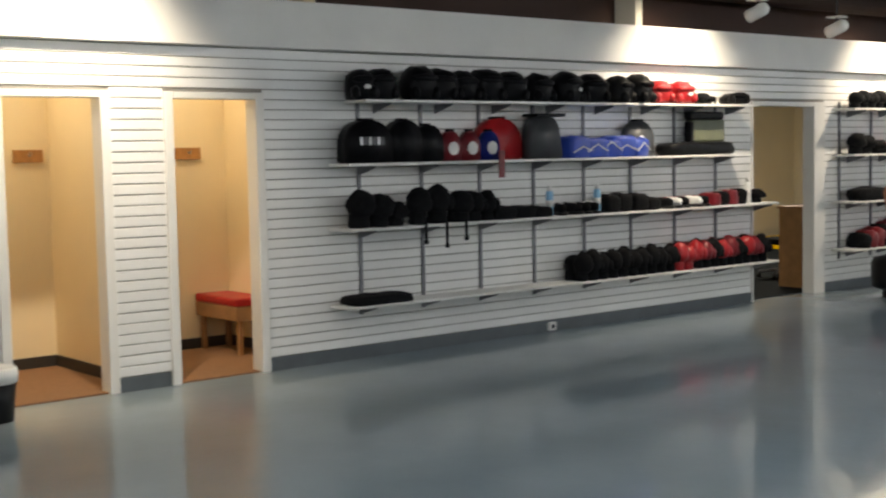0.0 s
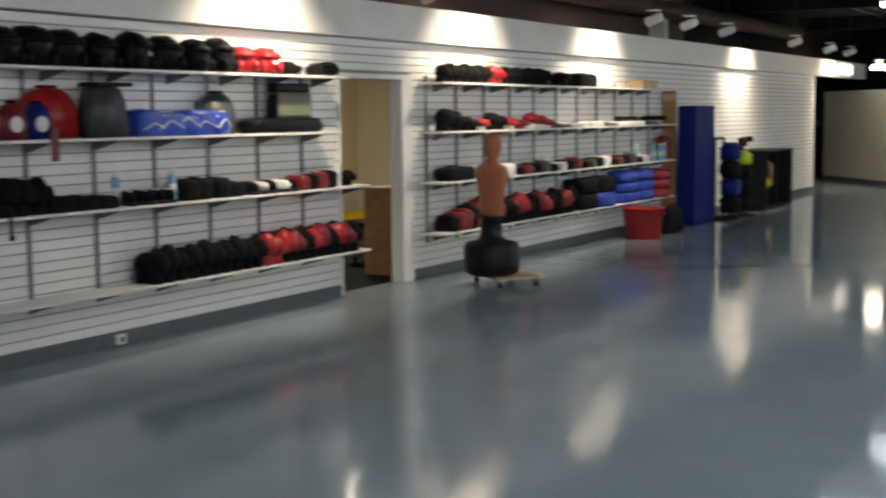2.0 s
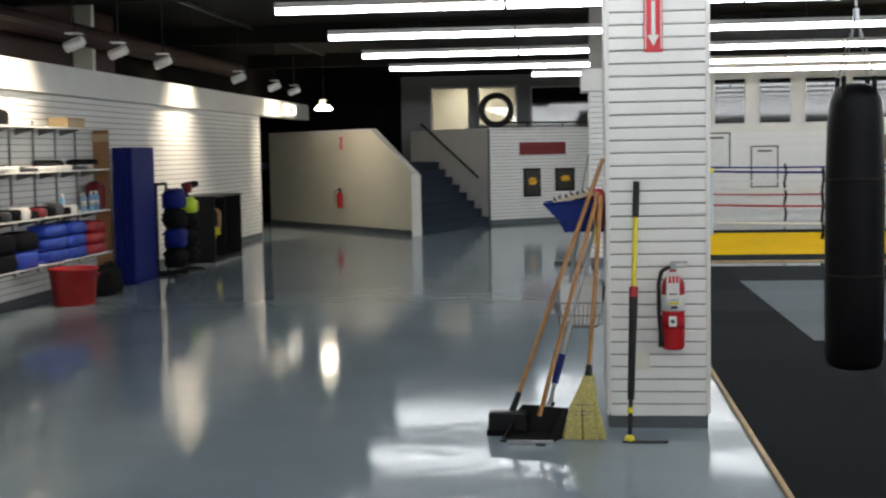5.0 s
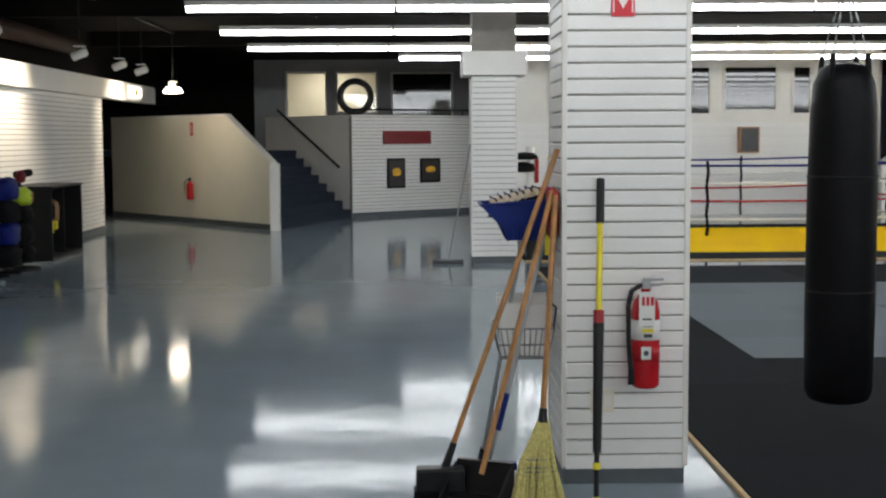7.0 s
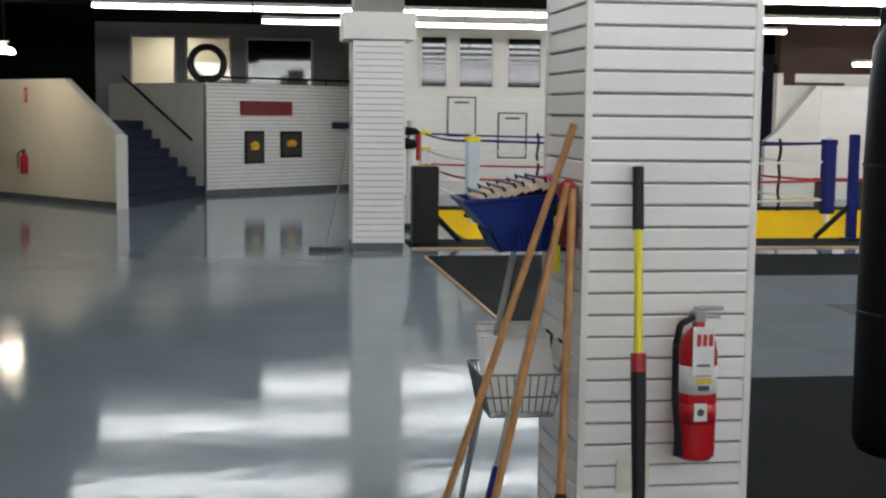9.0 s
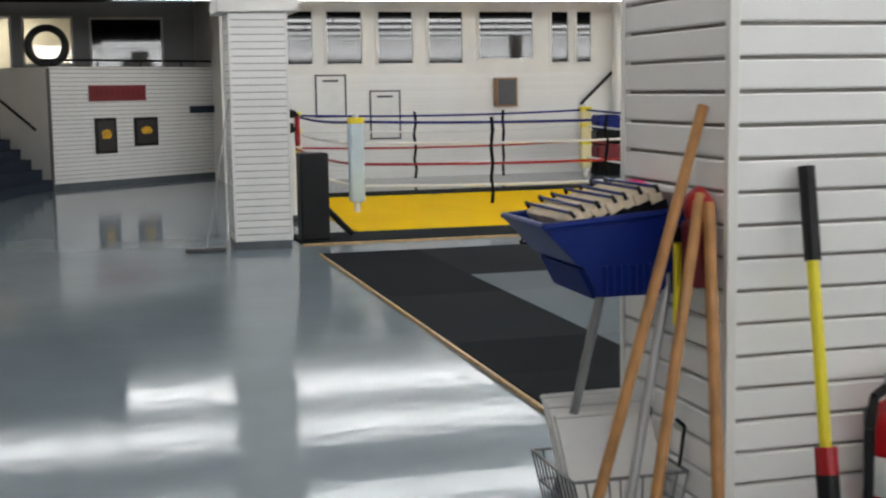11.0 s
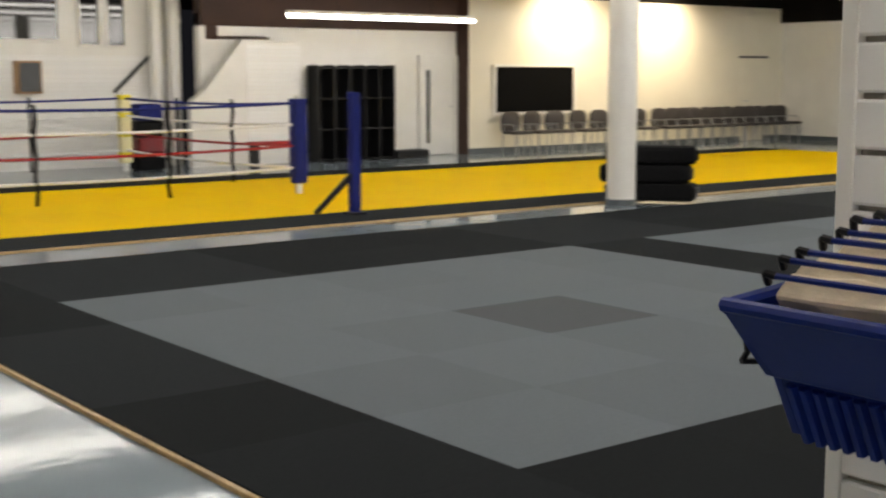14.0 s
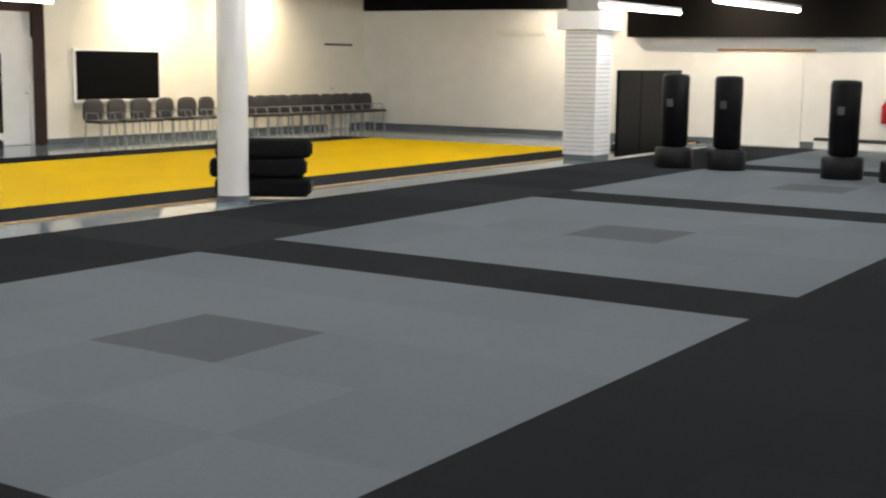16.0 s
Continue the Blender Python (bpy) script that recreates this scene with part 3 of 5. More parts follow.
# top shelf: head guards
top = [3.23, 3.63, 3.84, 4.09, 4.36, 4.64, 4.97, 5.32, 5.65, 6.01, 6.28]
for i, y in enumerate(top):
    head_guard(y, A_Z[0], M_BLACK, "black padded boxing head guard on the shelf", 0.145 + 0.02 * ((i * 7) % 3) / 2, 0.25 + 0.03 * ((i * 5) % 3) / 2, accent=M_PAPER if i in (7,) else None)
head_guard(3.04, A_Z[0], M_BLACK, "black head guard with a pale lining", 0.12, 0.24, accent=M_PAPER)
head_guard(6.60, A_Z[0], M_RED, "shiny red padded head guard on the shelf", 0.12, 0.22)
head_guard(6.90, A_Z[0], M_RED, "shiny red padded head guard on the shelf", 0.14, 0.22, accent=M_PAPER)
glove(7.22, A_Z[0], M_CLOTH, "small black training glove on the shelf", 0.12)
glove(7.32, A_Z[0], M_CLOTH, "small black training glove on the shelf", 0.09)
head_guard(7.74, A_Z[0], M_BLACK, "low black head guard on the shelf", 0.14, 0.12)


# second shelf
def dome_shield(y, z, w, h, m, label, x=0.16, deep=0.1, badge=None, text=False):
    g = thing("strike_shield", pose(x, y, z), label, "strike shield", "strike shields")
    pts = [(-w, 0)] + [(w * math.cos(a) * -1, h * 0.45 + h * 0.55 * math.sin(a)) for a in [math.pi * i / 12 for i in range(13)]] + [(w, 0)]
    bm = prism(pts, -deep, deep)
    bmesh.ops.bevel(bm, geom=bm.edges[:], offset=0.015, segments=2, affect="EDGES")
    bmesh.ops.rotate(bm, verts=bm.verts[:], cent=(0, 0, 0), matrix=Matrix.Rotation(radians(90), 3, "Z"))
    part("cushion", bm, m, g, smooth=True)
    part("handle", box(-0.03, 0.03, -w * 0.3, w * 0.3, h - 0.006, h + 0.014, 0.006), M_CLOTH, g)
    if badge:
        b = lathe([(0.055, 0), (0.055, 0.008)], 18)
        bmesh.ops.rotate(b, verts=b.verts[:], cent=(0, 0, 0), matrix=Matrix.Rotation(radians(90), 3, "Y"))
        bmesh.ops.translate(b, verts=b.verts[:], vec=(deep, 0, h * 0.42))
        part("badge", b, badge, g, "round white badge")
    if text:
        for i in range(6):
            part("lettering", box(deep - 0.002, deep + 0.004, -0.12 + i * 0.042, -0.092 + i * 0.042, h * 0.42, h * 0.60), M_DGREY if i % 2 else M_STEEL, g)
    return g


dome_shield(3.09, A_Z[1], 0.21, 0.34, M_BLACK, "large black dome strike shield with pale lettering", text=True)
dome_shield(3.46, A_Z[1], 0.15, 0.34, M_BLACK, "black dome strike shield on the shelf")
dome_shield(3.70, A_Z[1], 0.13, 0.30, M_BLACK, "black dome strike shield on the shelf")
for y, m, lab in ((3.93, M_DRED, "dark red focus mitt with a white disc"), (4.14, M_DRED, "dark red focus mitt with a white disc"), (4.36, M_NAVY, "navy focus mitt with a white disc")):
    dome_shield(y, A_Z[1], 0.10, 0.25, m, lab, x=0.20, deep=0.05, badge=M_PAPER)
dome_shield(4.56, A_Z[1], 0.25, 0.36, M_RED, "bright red thai kick pad leaning on the wall", x=0.09, deep=0.06)
part_strap = thing("red_strap", pose(SHELF_D + 0.006, 4.42, A_Z[1] - 0.13), "red strap hanging over the shelf edge", "strap")
part("webbing", box(-0.006, 0.006, -0.035, 0.03, -0.02, 0.21, 0.002), M_DRED, part_strap)
bs = thing("body_shield", pose(0.16, 5.03, A_Z[1]), "dark grey body shield standing on the shelf", "body shield")
bm = prism([(-0.20, 0), (0.20, 0), (0.15, 0.28), (0.09, 0.37), (-0.12, 0.37), (-0.16, 0.28)], -0.09, 0.09)
bmesh.ops.bevel(bm, geom=bm.edges[:], offset=0.02, segments=2, affect="EDGES")
bmesh.ops.rotate(bm, verts=bm.verts[:], cent=(0, 0, 0), matrix=Matrix.Rotation(radians(90), 3, "Z"))
part("cushion", bm, M_DGREY, bs, smooth=True)
part("flap", box(-0.10, 0.09, -0.14, 0.22, 0.371, 0.40, 0.008), M_BLACK, bs)
for i in range(5):
    y = 5.42 + 0.2 * i
    v = pad("folded_vest", y, A_Z[1], 0.13, 0.15 + 0.03 * (i % 2), 0.20 - 0.02 * (i % 3), M_BLUE, "folded royal blue padded vest with white piping", "vest", rz=rnd.uniform(-15, 15), group="folded blue vests", strap=M_PAPER)
    part("piping", pipe([(0.125, -0.12, 0.05), (0.13, 0.0, 0.10 + 0.02 * i % 0.05), (0.125, 0.13, 0.06)], 0.006), M_PAPER, v, "white piping")
dome_shield(6.36, A_Z[1], 0.20, 0.34, M_DGREY, "dark round strike shield with a pale label", x=0.10, deep=0.05, badge=M_PAPER)
pad("long_pad", 7.15, A_Z[1], 0.13, 0.52, 0.13, M_BLACK, "long black foam pad lying on the shelf", "pad")
tp = thing("kick_pad", pose(0.10, 7.40, A_Z[1] + 0.13), "olive and black kick pad leaning on the wall", "kick pad")
part("cushion", box(-0.05, 0.04, -0.26, 0.24, 0.0, 0.22, 0.02), M_OLIVE, tp)
part("collar", box(-0.055, 0.045, -0.30, 0.22, 0.221, 0.30, 0.02), M_BLACK, tp)
part("side_strap", box(-0.04, 0.05, -0.305, -0.262, 0.0, 0.2, 0.01), M_BLACK, tp)

# third shelf
for y, h, w in ((2.99, 0.31, 0.11), (3.18, 0.27, 0.11), (3.35, 0.20, 0.09), (3.58, 0.31, 0.10), (3.79, 0.33, 0.11), (4.02, 0.27, 0.12), (4.16, 0.26, 0.11), (4.33, 0.26, 0.09)):
    glove(y, A_Z[2], M_CLOTH, "black sparring glove standing on its cuff", h, w, x=0.19)
for i, y in enumerate((4.52, 4.74, 4.95)):
    pad("shin_guard", y, A_Z[2], 0.12, 0.13, 0.11 - 0.01 * i, M_CLOTH, "flat black shin guard on the shelf", "shin guard", group="shin guards")
for y, l in ((3.58, 0.13), (3.80, 0.17), (4.01, 0.12)):
    s = thing("strap", pose(SHELF_D + 0.004, y, A_Z[2] - l), "black strap hanging over the shelf edge", "strap", "hanging straps")
    part("webbing", box(-0.004, 0.004, -0.012, 0.012, 0, l + 0.03), M_CLOTH, s)
    part("end_tab", box(-0.006, 0.006, -0.018, 0.022, -0.03, 0.001), M_CLOTH, s)


def bottle(y, z, m, label, h=0.24, x=0.2):
    b = thing("spray_bottle", pose(x, y, z), label, "bottle", "spray bottles")
    part("can", lathe([(0.030, 0), (0.033, 0.006), (0.033, h * 0.72), (0.026, h * 0.80), (0.014, h * 0.84)], 18), m, b, smooth=True)
    part("cap", lathe([(0.020, h * 0.81), (0.021, h * 0.98), (0.016, h)], 14), M_PAPER, b, "white cap", smooth=True)
    part("band", lathe([(0.0335, h * 0.3), (0.0338, h * 0.52)], 18), M_PAPER, b, smooth=True)


bottle(5.08, A_Z[2], M_LBLUE, "pale blue disinfectant spray can on the shelf", 0.27)
bottle(5.69, A_Z[2], M_LBLUE, "pale blue disinfectant spray can on the shelf", 0.27)
bottle(7.93, A_Z[2], M_PAPER, "white and blue spray can on the shelf", 0.27)


def shoe(y, z, m, label, x=0.17, rz=None, stripe=None, h=0.11):
    k = rnd.randint(0, 99)
    g = thing("training_shoe", pose(x, y, z, 0, 0, rnd.uniform(-30, 30) if rz is None else rz), label, "shoe", "training shoes")
    part("sole", blob(0.14, 0.05, 0.03, k, 0.05, square=0.6), M_BLACKM, g, smooth=True)
    part("upper", blob(0.13, 0.045, h - 0.02, k + 1, 0.15, at=(-0.01, 0, 0.02), square=0.8), m, g, smooth=True)
    part("laces", box(-0.02, 0.06, -0.015, 0.015, h * 0.86, h + 0.002, 0.004), stripe or M_PAPER, g)
    return g


for y in (5.24, 5.36, 5.50, 5.60):
    shoe(y, A_Z[2], M_CLOTH, "black training shoe with pale laces")
for y, h in ((5.86, 0.16), (6.02, 0.17), (6.25, 0.16), (6.42, 0.12)):
    pad("foot_guard", y, A_Z[2], 0.12, 0.10, h, M_CLOTH, "black foam foot guard on the shelf", "foot guard", group="foot guards")
for i, y in enumerate((6.62, 6.76, 6.92, 7.06, 7.18)):
    shoe(y, A_Z[2], M_PAPER if i % 2 else M_CLOTH, "black and white striped training shoe", stripe=M_DRED)
for i, y in enumerate((7.36, 7.50, 7.64, 7.78)):
    pad("hand_wrap", y, A_Z[2], 0.12, 0.065, 0.13 + 0.01 * i, M_CLOTH if i % 2 else M_DRED, "rolled dark red and white hand wraps", "hand wrap", group="hand wraps", strap=M_PAPER)
glove(8.12, A_Z[2], M_CLOTH, "black glove at the shelf's end", 0.15)

# bottom shelf
pad("flat_pad", 3.18, A_Z[3], 0.15, 0.30, 0.075, M_CLOTH, "flat black folded pad on the low shelf", "pad")
for i in range(12):
    for r in range(2):
        y = 5.45 + i * 0.135
        glove(y, A_Z[3], M_CLOTH if not (i > 9 and r) else M_RED, "black bag glove packed in a row" if not (i > 9 and r) else "red bag glove packed in a row", 0.24 + 0.02 * ((i + r) % 3), 0.082, x=0.10 + 0.12 * r)
for i in range(9):
    for r in range(2):
        y = 7.07 + i * 0.13
        glove(y, A_Z[3], (M_DRED, M_RED, M_CLOTH)[(i * 2 + r) % 3], "red and black sparring glove packed in a row", 0.27 + 0.02 * ((i + r) % 2), 0.085, x=0.10 + 0.12 * r, cuff=M_CLOTH)

# second shelf unit
for i in range(17):
    glove(9.93 + i * 0.155, B_Z[0], M_RED if i in (7, 8) else M_CLOTH, "red boxing glove in the row" if i in (7, 8) else "black boxing glove in a row", 0.19 + 0.02 * (i % 2), 0.085)
head_guard(12.85, B_Z[0], M_BLACK, "black head guard on the upper shelf", 0.13, 0.17)
pad("gym_bag", 13.55, B_Z[0], 0.13, 0.30, 0.17, M_CLOTH, "black gym bag with handles on the shelf", "bag")
tb = thing("straw_box", pose(0.16, 15.7, B_Z[0]), "pale tan cardboard box on the shelf", "box")
part("tray", box(-0.12, 0.12, -0.28, 0.28, 0, 0.09, 0.008), M_PLY, tb)
part("lid", box(-0.125, 0.125, -0.285, 0.285, 0.091, 0.12, 0.006), M_PLY, tb)
for y, m, h in ((9.95, M_CLOTH, 0.25), (10.15, M_CLOTH, 0.22), (10.38, M_CLOTH, 0.16), (10.55, M_CLOTH, 0.13), (10.75, M_RED, 0.13), (11.0, M_CLOTH, 0.2), (11.2, M_CLOTH, 0.16), (11.45, M_RED, 0.14), (11.75, M_DRED, 0.11), (12.0, M_RED, 0.19), (12.25, M_RED, 0.16), (12.45, M_RED, 0.12)):
    glove(y, B_Z[1], m, "red training glove on the shelf" if m is not M_CLOTH else "black training glove on the shelf", h, 0.10, cuff=M_PAPER if m is M_RED else None)
for i in range(7):
    pad("folded_belt", 12.85 + i * 0.50, B_Z[1], 0.13, 0.22, 0.045 + 0.012 * (i % 3), M_PAPER if i % 3 else M_DGREY, "folded pale cotton belt on the shelf", "belt", group="folded belts")
for y in (14.95, 15.2, 15.95, 16.3):
    shoe(y, B_Z[1] + 0.06, M_CLOTH, "black sandal with a white strap", rz=25, h=0.07)
pad("elbow_pad", 10.2, B_Z[2], 0.12, 0.30, 0.15, M_CLOTH, "black padded guard on the shelf", "pad")
for i in range(22):
    y = 10.65 + i * 0.235
    if abs(y - 12.4) < 0.1:
        continue
    pad("shin_guard", y, B_Z[2], 0.13, 0.10, 0.09 + 0.05 * ((i * 5) % 4) / 3, (M_CLOTH, M_DGREY, M_CLOTH, M_PAPER, M_CLOTH, M_DRED)[i % 6], "worn shin guard lying on the shelf", "shin guard", rz=rnd.uniform(-20, 20), group="shin guards", strap=(M_PAPER, M_CLOTH)[i % 2])
bottle(12.40, B_Z[2], M_PAPER, "white spray bottle on the shelf", 0.27, 0.22)
for y in (15.3, 16.0, 16.25, 16.42):
    bottle(y, B_Z[2], M_LBLUE, "pale blue disinfectant spray can on the shelf", 0.25, 0.22)
pad("helmet_bag", 16.55, B_Z[2], 0.1, 0.14, 0.36, M_DRED, "dark brown bag at the end of the shelf", "bag")
for i in range(7):
    pad("kick_pad", 10.02 + i * 0.135, B_Z[3], 0.13, 0.09, 0.17 + 0.028 * i, M_DRED if i % 3 else M_CLOTH, "dark red kick pad leaning in a row", "kick pad", rx=-14, group="leaning kick pads")
for i in range(14):
    for r in range(2):
        glove(11.02 + i * 0.155, B_Z[3], (M_CLOTH, M_DRED, M_RED, M_CLOTH)[(i + 2 * r) % 4], "red and black bag glove packed on the low shelf", 0.27 + 0.03 * ((i + r) % 3), 0.092, x=0.10 + 0.12 * r, cuff=M_CLOTH)
for i, (y, m, n, h, c) in enumerate(((13.55, M_CLOTH, 2, 0.20, "black"), (14.15, M_CLOTH, 2, 0.20, "black"), (14.98, M_BLUE, 3, 0.145, "royal blue"), (15.62, M_BLUE, 3, 0.145, "royal blue"), (16.28, M_RED, 3, 0.135, "bright red"))):
    for k in range(n):
        mm = M_BLUE if (i == 1 and k == 0) else m
        pad("folded_shield", y, B_Z[3] + 0.004 + k * (h + 0.003), 0.15, 0.31, h, mm, "folded %s strike shield in a stack" % ("royal blue" if mm is M_BLUE else c), "strike shield", group="stacked shields")
bd = thing("plywood_board", pose(0.2, 16.95, 0), "tall brown plywood board beside the shelves", "board")
part("panel", box(-0.19, 0.02, -0.03, 0.0, 0.0, 2.05), M_OAK, bd)
part("batten", box(-0.19, 0.02, -0.05, -0.031, 1.9, 2.0), M_PLY, bd)


# ---- things on the floor by the shelf wall ----
db = thing("red_bucket", pose(0.55, 14.75, 0), "large bright red plastic tub under the shelf", "tub")
part("tub", lathe([(0.22, 0), (0.23, 0.01), (0.275, 0.40), (0.29, 0.405), (0.29, 0.43), (0.262, 0.43), (0.215, 0.03)], 32), M_RED, db, smooth=True)
part("handle", box(0.285, 0.30, -0.06, 0.06, 0.34, 0.37, 0.005), M_RED, db)
sp = thing("gym_bag", pose(0.5, 15.75, 0), "black gym bag on the floor beside the tub", "bag")
part("bag_body", blob(0.2, 0.32, 0.36, 5, 0.15, square=0.5), M_CLOTH, sp, smooth=True)
part("strap", pipe([(0.05, -0.2, 0.33), (0.1, -0.1, 0.40), (0.1, 0.1, 0.40), (0.05, 0.2, 0.33)], 0.012), M_CLOTH, sp)

nm = thing("folding_mat", pose(0.25, 17.35, 0), "tall navy blue folded gym mat leaning on the wall", "gym mat")
for i in range(4):
    part("fold", box(0.02 + i * 0.07, 0.085 + i * 0.07, -0.46, 0.44, 0.0, 1.82, 0.015), M_NAVY, nm)

dr = thing("pad_rack", pose(0.62, 18.25, 0), "black rack hung with dark boxing pads", "rack")
part("frame", pipe([(-0.15, -0.2, 0.03), (-0.15, -0.2, 1.30), (-0.15, 0.25, 1.30), (-0.15, 0.25, 0.03)], 0.022), M_BLACKM, dr)
for s in (-0.2, 0.25):
    part("foot", box(-0.3, 0.15, s - 0.025, s + 0.025, 0.0, 0.04, 0.006), M_BLACKM, dr)
for i in range(4):
    part("arm", rod((-0.15, 0.02, 0.3 + 0.28 * i), (0.16, 0.02, 0.33 + 0.28 * i), 0.014), M_BLACKM, dr)
    part("hung_pad", blob(0.15, 0.25, 0.28, i, 0.25, at=(0.07, -0.06, 0.12 + 0.28 * i), square=0.7), M_NAVY if i % 2 else M_CLOTH, dr, smooth=True)
tr = thing("ball_rack", pose(0.62, 19.0, 0), "black equipment tree with lime and red pads", "rack")
part("post", rod((0, 0, 0), (0, 0, 1.28), 0.03), M_BLACKM, tr)
part("base", lathe([(0.24, 0), (0.24, 0.03), (0.05, 0.06)], 20), M_BLACKM, tr)
part("crossbar", rod((0, -0.1, 1.25), (0.05, 0.3, 1.27), 0.05), M_CLOTH, tr)
part("red_pad", blob(0.07, 0.07, 0.16, 2, 0.1, at=(0.05, -0.1, 1.15)), M_DRED, tr, smooth=True)
for i, (z, m) in enumerate(((0.85, M_GREENY), (0.62, M_CLOTH), (0.35, M_CLOTH), (0.1, M_CLOTH))):
    part("hung_glove", blob(0.14, 0.2, 0.24, 11 + i, 0.25, at=(0.03, 0.02, z)), m, tr, smooth=True)
part("stripe", box(0.165, 0.175, -0.04, 0.02, 0.9, 1.0), M_RED, tr)
cb = thing("black_cabinet", pose(0.42, 21.0, 0), "open black wooden cabinet with yellow gear hanging inside", "cabinet")
part("side_panel", box(-0.4, 0.28, -0.82, -0.79, 0, 1.02, 0.004), M_BLACKM, cb)
part("side_panel", box(-0.4, 0.28, 0.79, 0.82, 0, 1.02, 0.004), M_BLACKM, cb)
part("top_panel", box(-0.4, 0.30, -0.83, 0.83, 1.02, 1.05, 0.004), M_BLACKM, cb)
part("back_panel", box(-0.4, -0.38, -0.789, 0.789, 0.01, 1.018), M_BLACKM, cb)
part("bottom_panel", box(-0.379, 0.27, -0.789, 0.789, 0, 0.05), M_BLACKM, cb)
part("divider", box(-0.379, 0.2, 0.1, 0.12, 0.051, 1.018), M_BLACKM, cb)
for i, y in enumerate((-0.55, -0.35, -0.12)):
    part("yellow_strap", box(0.1, 0.16, y - 0.05, y + 0.05, 0.32 + 0.04 * i, 0.52 + 0.03 * i, 0.015), M_YPL, cb, "bright yellow strap")
    part("hung_gear", blob(0.12, 0.10, 0.32, 40 + i, 0.3, at=(0.08, y, 0.52)), (M_OAK, M_CLOTH, M_OAK)[i], cb, smooth=True)

# punching dummy on a dolly
PX, PY = 0.95, 9.55
dolly = thing("dolly", pose(1.02, 9.72, 0, 0, 0, -38), "low plywood dolly on black castors", "dolly")
part("deck", box(-0.36, 0.36, -0.26, 0.26, 0.085, 0.11, 0.004), M_PLY, dolly)
for sx in (-0.29, 0.29):
    for sy in (-0.2, 0.2):
        c = part("castor", box(sx - 0.025, sx + 0.025, sy - 0.02, sy + 0.02, 0.04, 0.084, 0.004), M_DSTEEL, dolly)
        w = rod((sx, sy - 0.014, 0.036), (sx, sy + 0.014, 0.036), 0.036, n=14)
        part("wheel", w, M_BLACKM, c)
dummy = thing("punching_dummy", pose(PX, PY, 0.11, 0, 0, 62), "tan rubber torso on a black weighted base", "training dummy")
bm = lathe([(0.22, 0.0), (0.27, 0.03), (0.285, 0.12), (0.285, 0.28), (0.26, 0.33), (0.14, 0.36), (0.11, 0.40), (0.105, 0.56), (0.15, 0.60)], 28)
part("weighted_base", bm, M_BLACKM, dummy, "black plastic weighted base", smooth=True)
bm = lathe([(0.13, 0.585), (0.155, 0.62), (0.15, 0.72), (0.17, 0.84), (0.20, 0.96), (0.215, 1.03), (0.19, 1.09), (0.11, 1.125), (0.068, 1.15), (0.062, 1.18), (0.075, 1.20), (0.092, 1.26), (0.097, 1.32), (0.085, 1.38), (0.05, 1.42), (0.012, 1.432)], 26, sx=0.66)
for v in bm.verts:
    if v.co.z > 1.17:
        v.co.y *= 0.82
        v.co.x = v.co.x * 1.5 + 0.02
bm2 = blob(0.045, 0.05, 0.10, 3, 0.05, at=(0.11, 0.085, 0.93), bm=bm)
blob(0.045, 0.05, 0.10, 4, 0.05, at=(0.11, -0.085, 0.93), bm=bm2)
part("torso", bm2, M_SKIN, dummy, "tan rubber torso", smooth=True)

# bin by the first cubicle
bn = thing("waste_bin", pose(0.34, -0.02, 0), "black waste bin with a white liner", "waste bin")
part("bin_body", lathe([(0.12, 0), (0.15, 0.30)], 20), M_BLACKM, bn, smooth=True)
part("liner", lathe([(0.152, 0.25), (0.158, 0.30), (0.155, 0.34), (0.14, 0.35), (0.135, 0.28)], 20), M_PAPER, bn, "crumpled white liner", smooth=True)

# cubicle fittings
for y in (0.96, 2.36):
    h = thing("hook_board", pose(-1.44, y + 0.02, 1.64), "varnished wooden coat hook board on the wall", "hook board", "hook boards")
    part("plate", box(0.0, 0.02, -0.12, 0.12, 0, 0.10, 0.005), M_WOOD, h)
    part("hook", pipe([(0.02, 0, 0.06), (0.06, 0, 0.05), (0.065, 0, 0.08)], 0.006), M_STEEL, h)
bh = thing("bench", pose(-1.05, 2.57, 0), "wall bench with a red cushion", "bench")
part("apron", box(-0.38, 0.30, -0.16, 0.165, 0.30, 0.42, 0.006), M_OAK, bh)
part("cushion", box(-0.38, 0.31, -0.17, 0.165, 0.421, 0.49, 0.02), M_RED, bh)
for sx in (-0.34, 0.26):
    part("leg", box(sx - 0.02, sx + 0.02, -0.13, -0.09, 0.012, 0.30), M_OAK, bh)
    part("leg", box(sx - 0.02, sx + 0.02, 0.11, 0.15, 0.012, 0.30), M_OAK, bh)
ps = thing("floor_socket", pose(0.012, 5.26, 0.012), "white socket box low on the skirting", "socket")
part("plate", box(0, 0.03, -0.045, 0.045, 0, 0.075, 0.004), M_WHITE, ps)
part("outlet", box(0.03, 0.033, -0.018, 0.018, 0.02, 0.055), M_DGREY, ps)

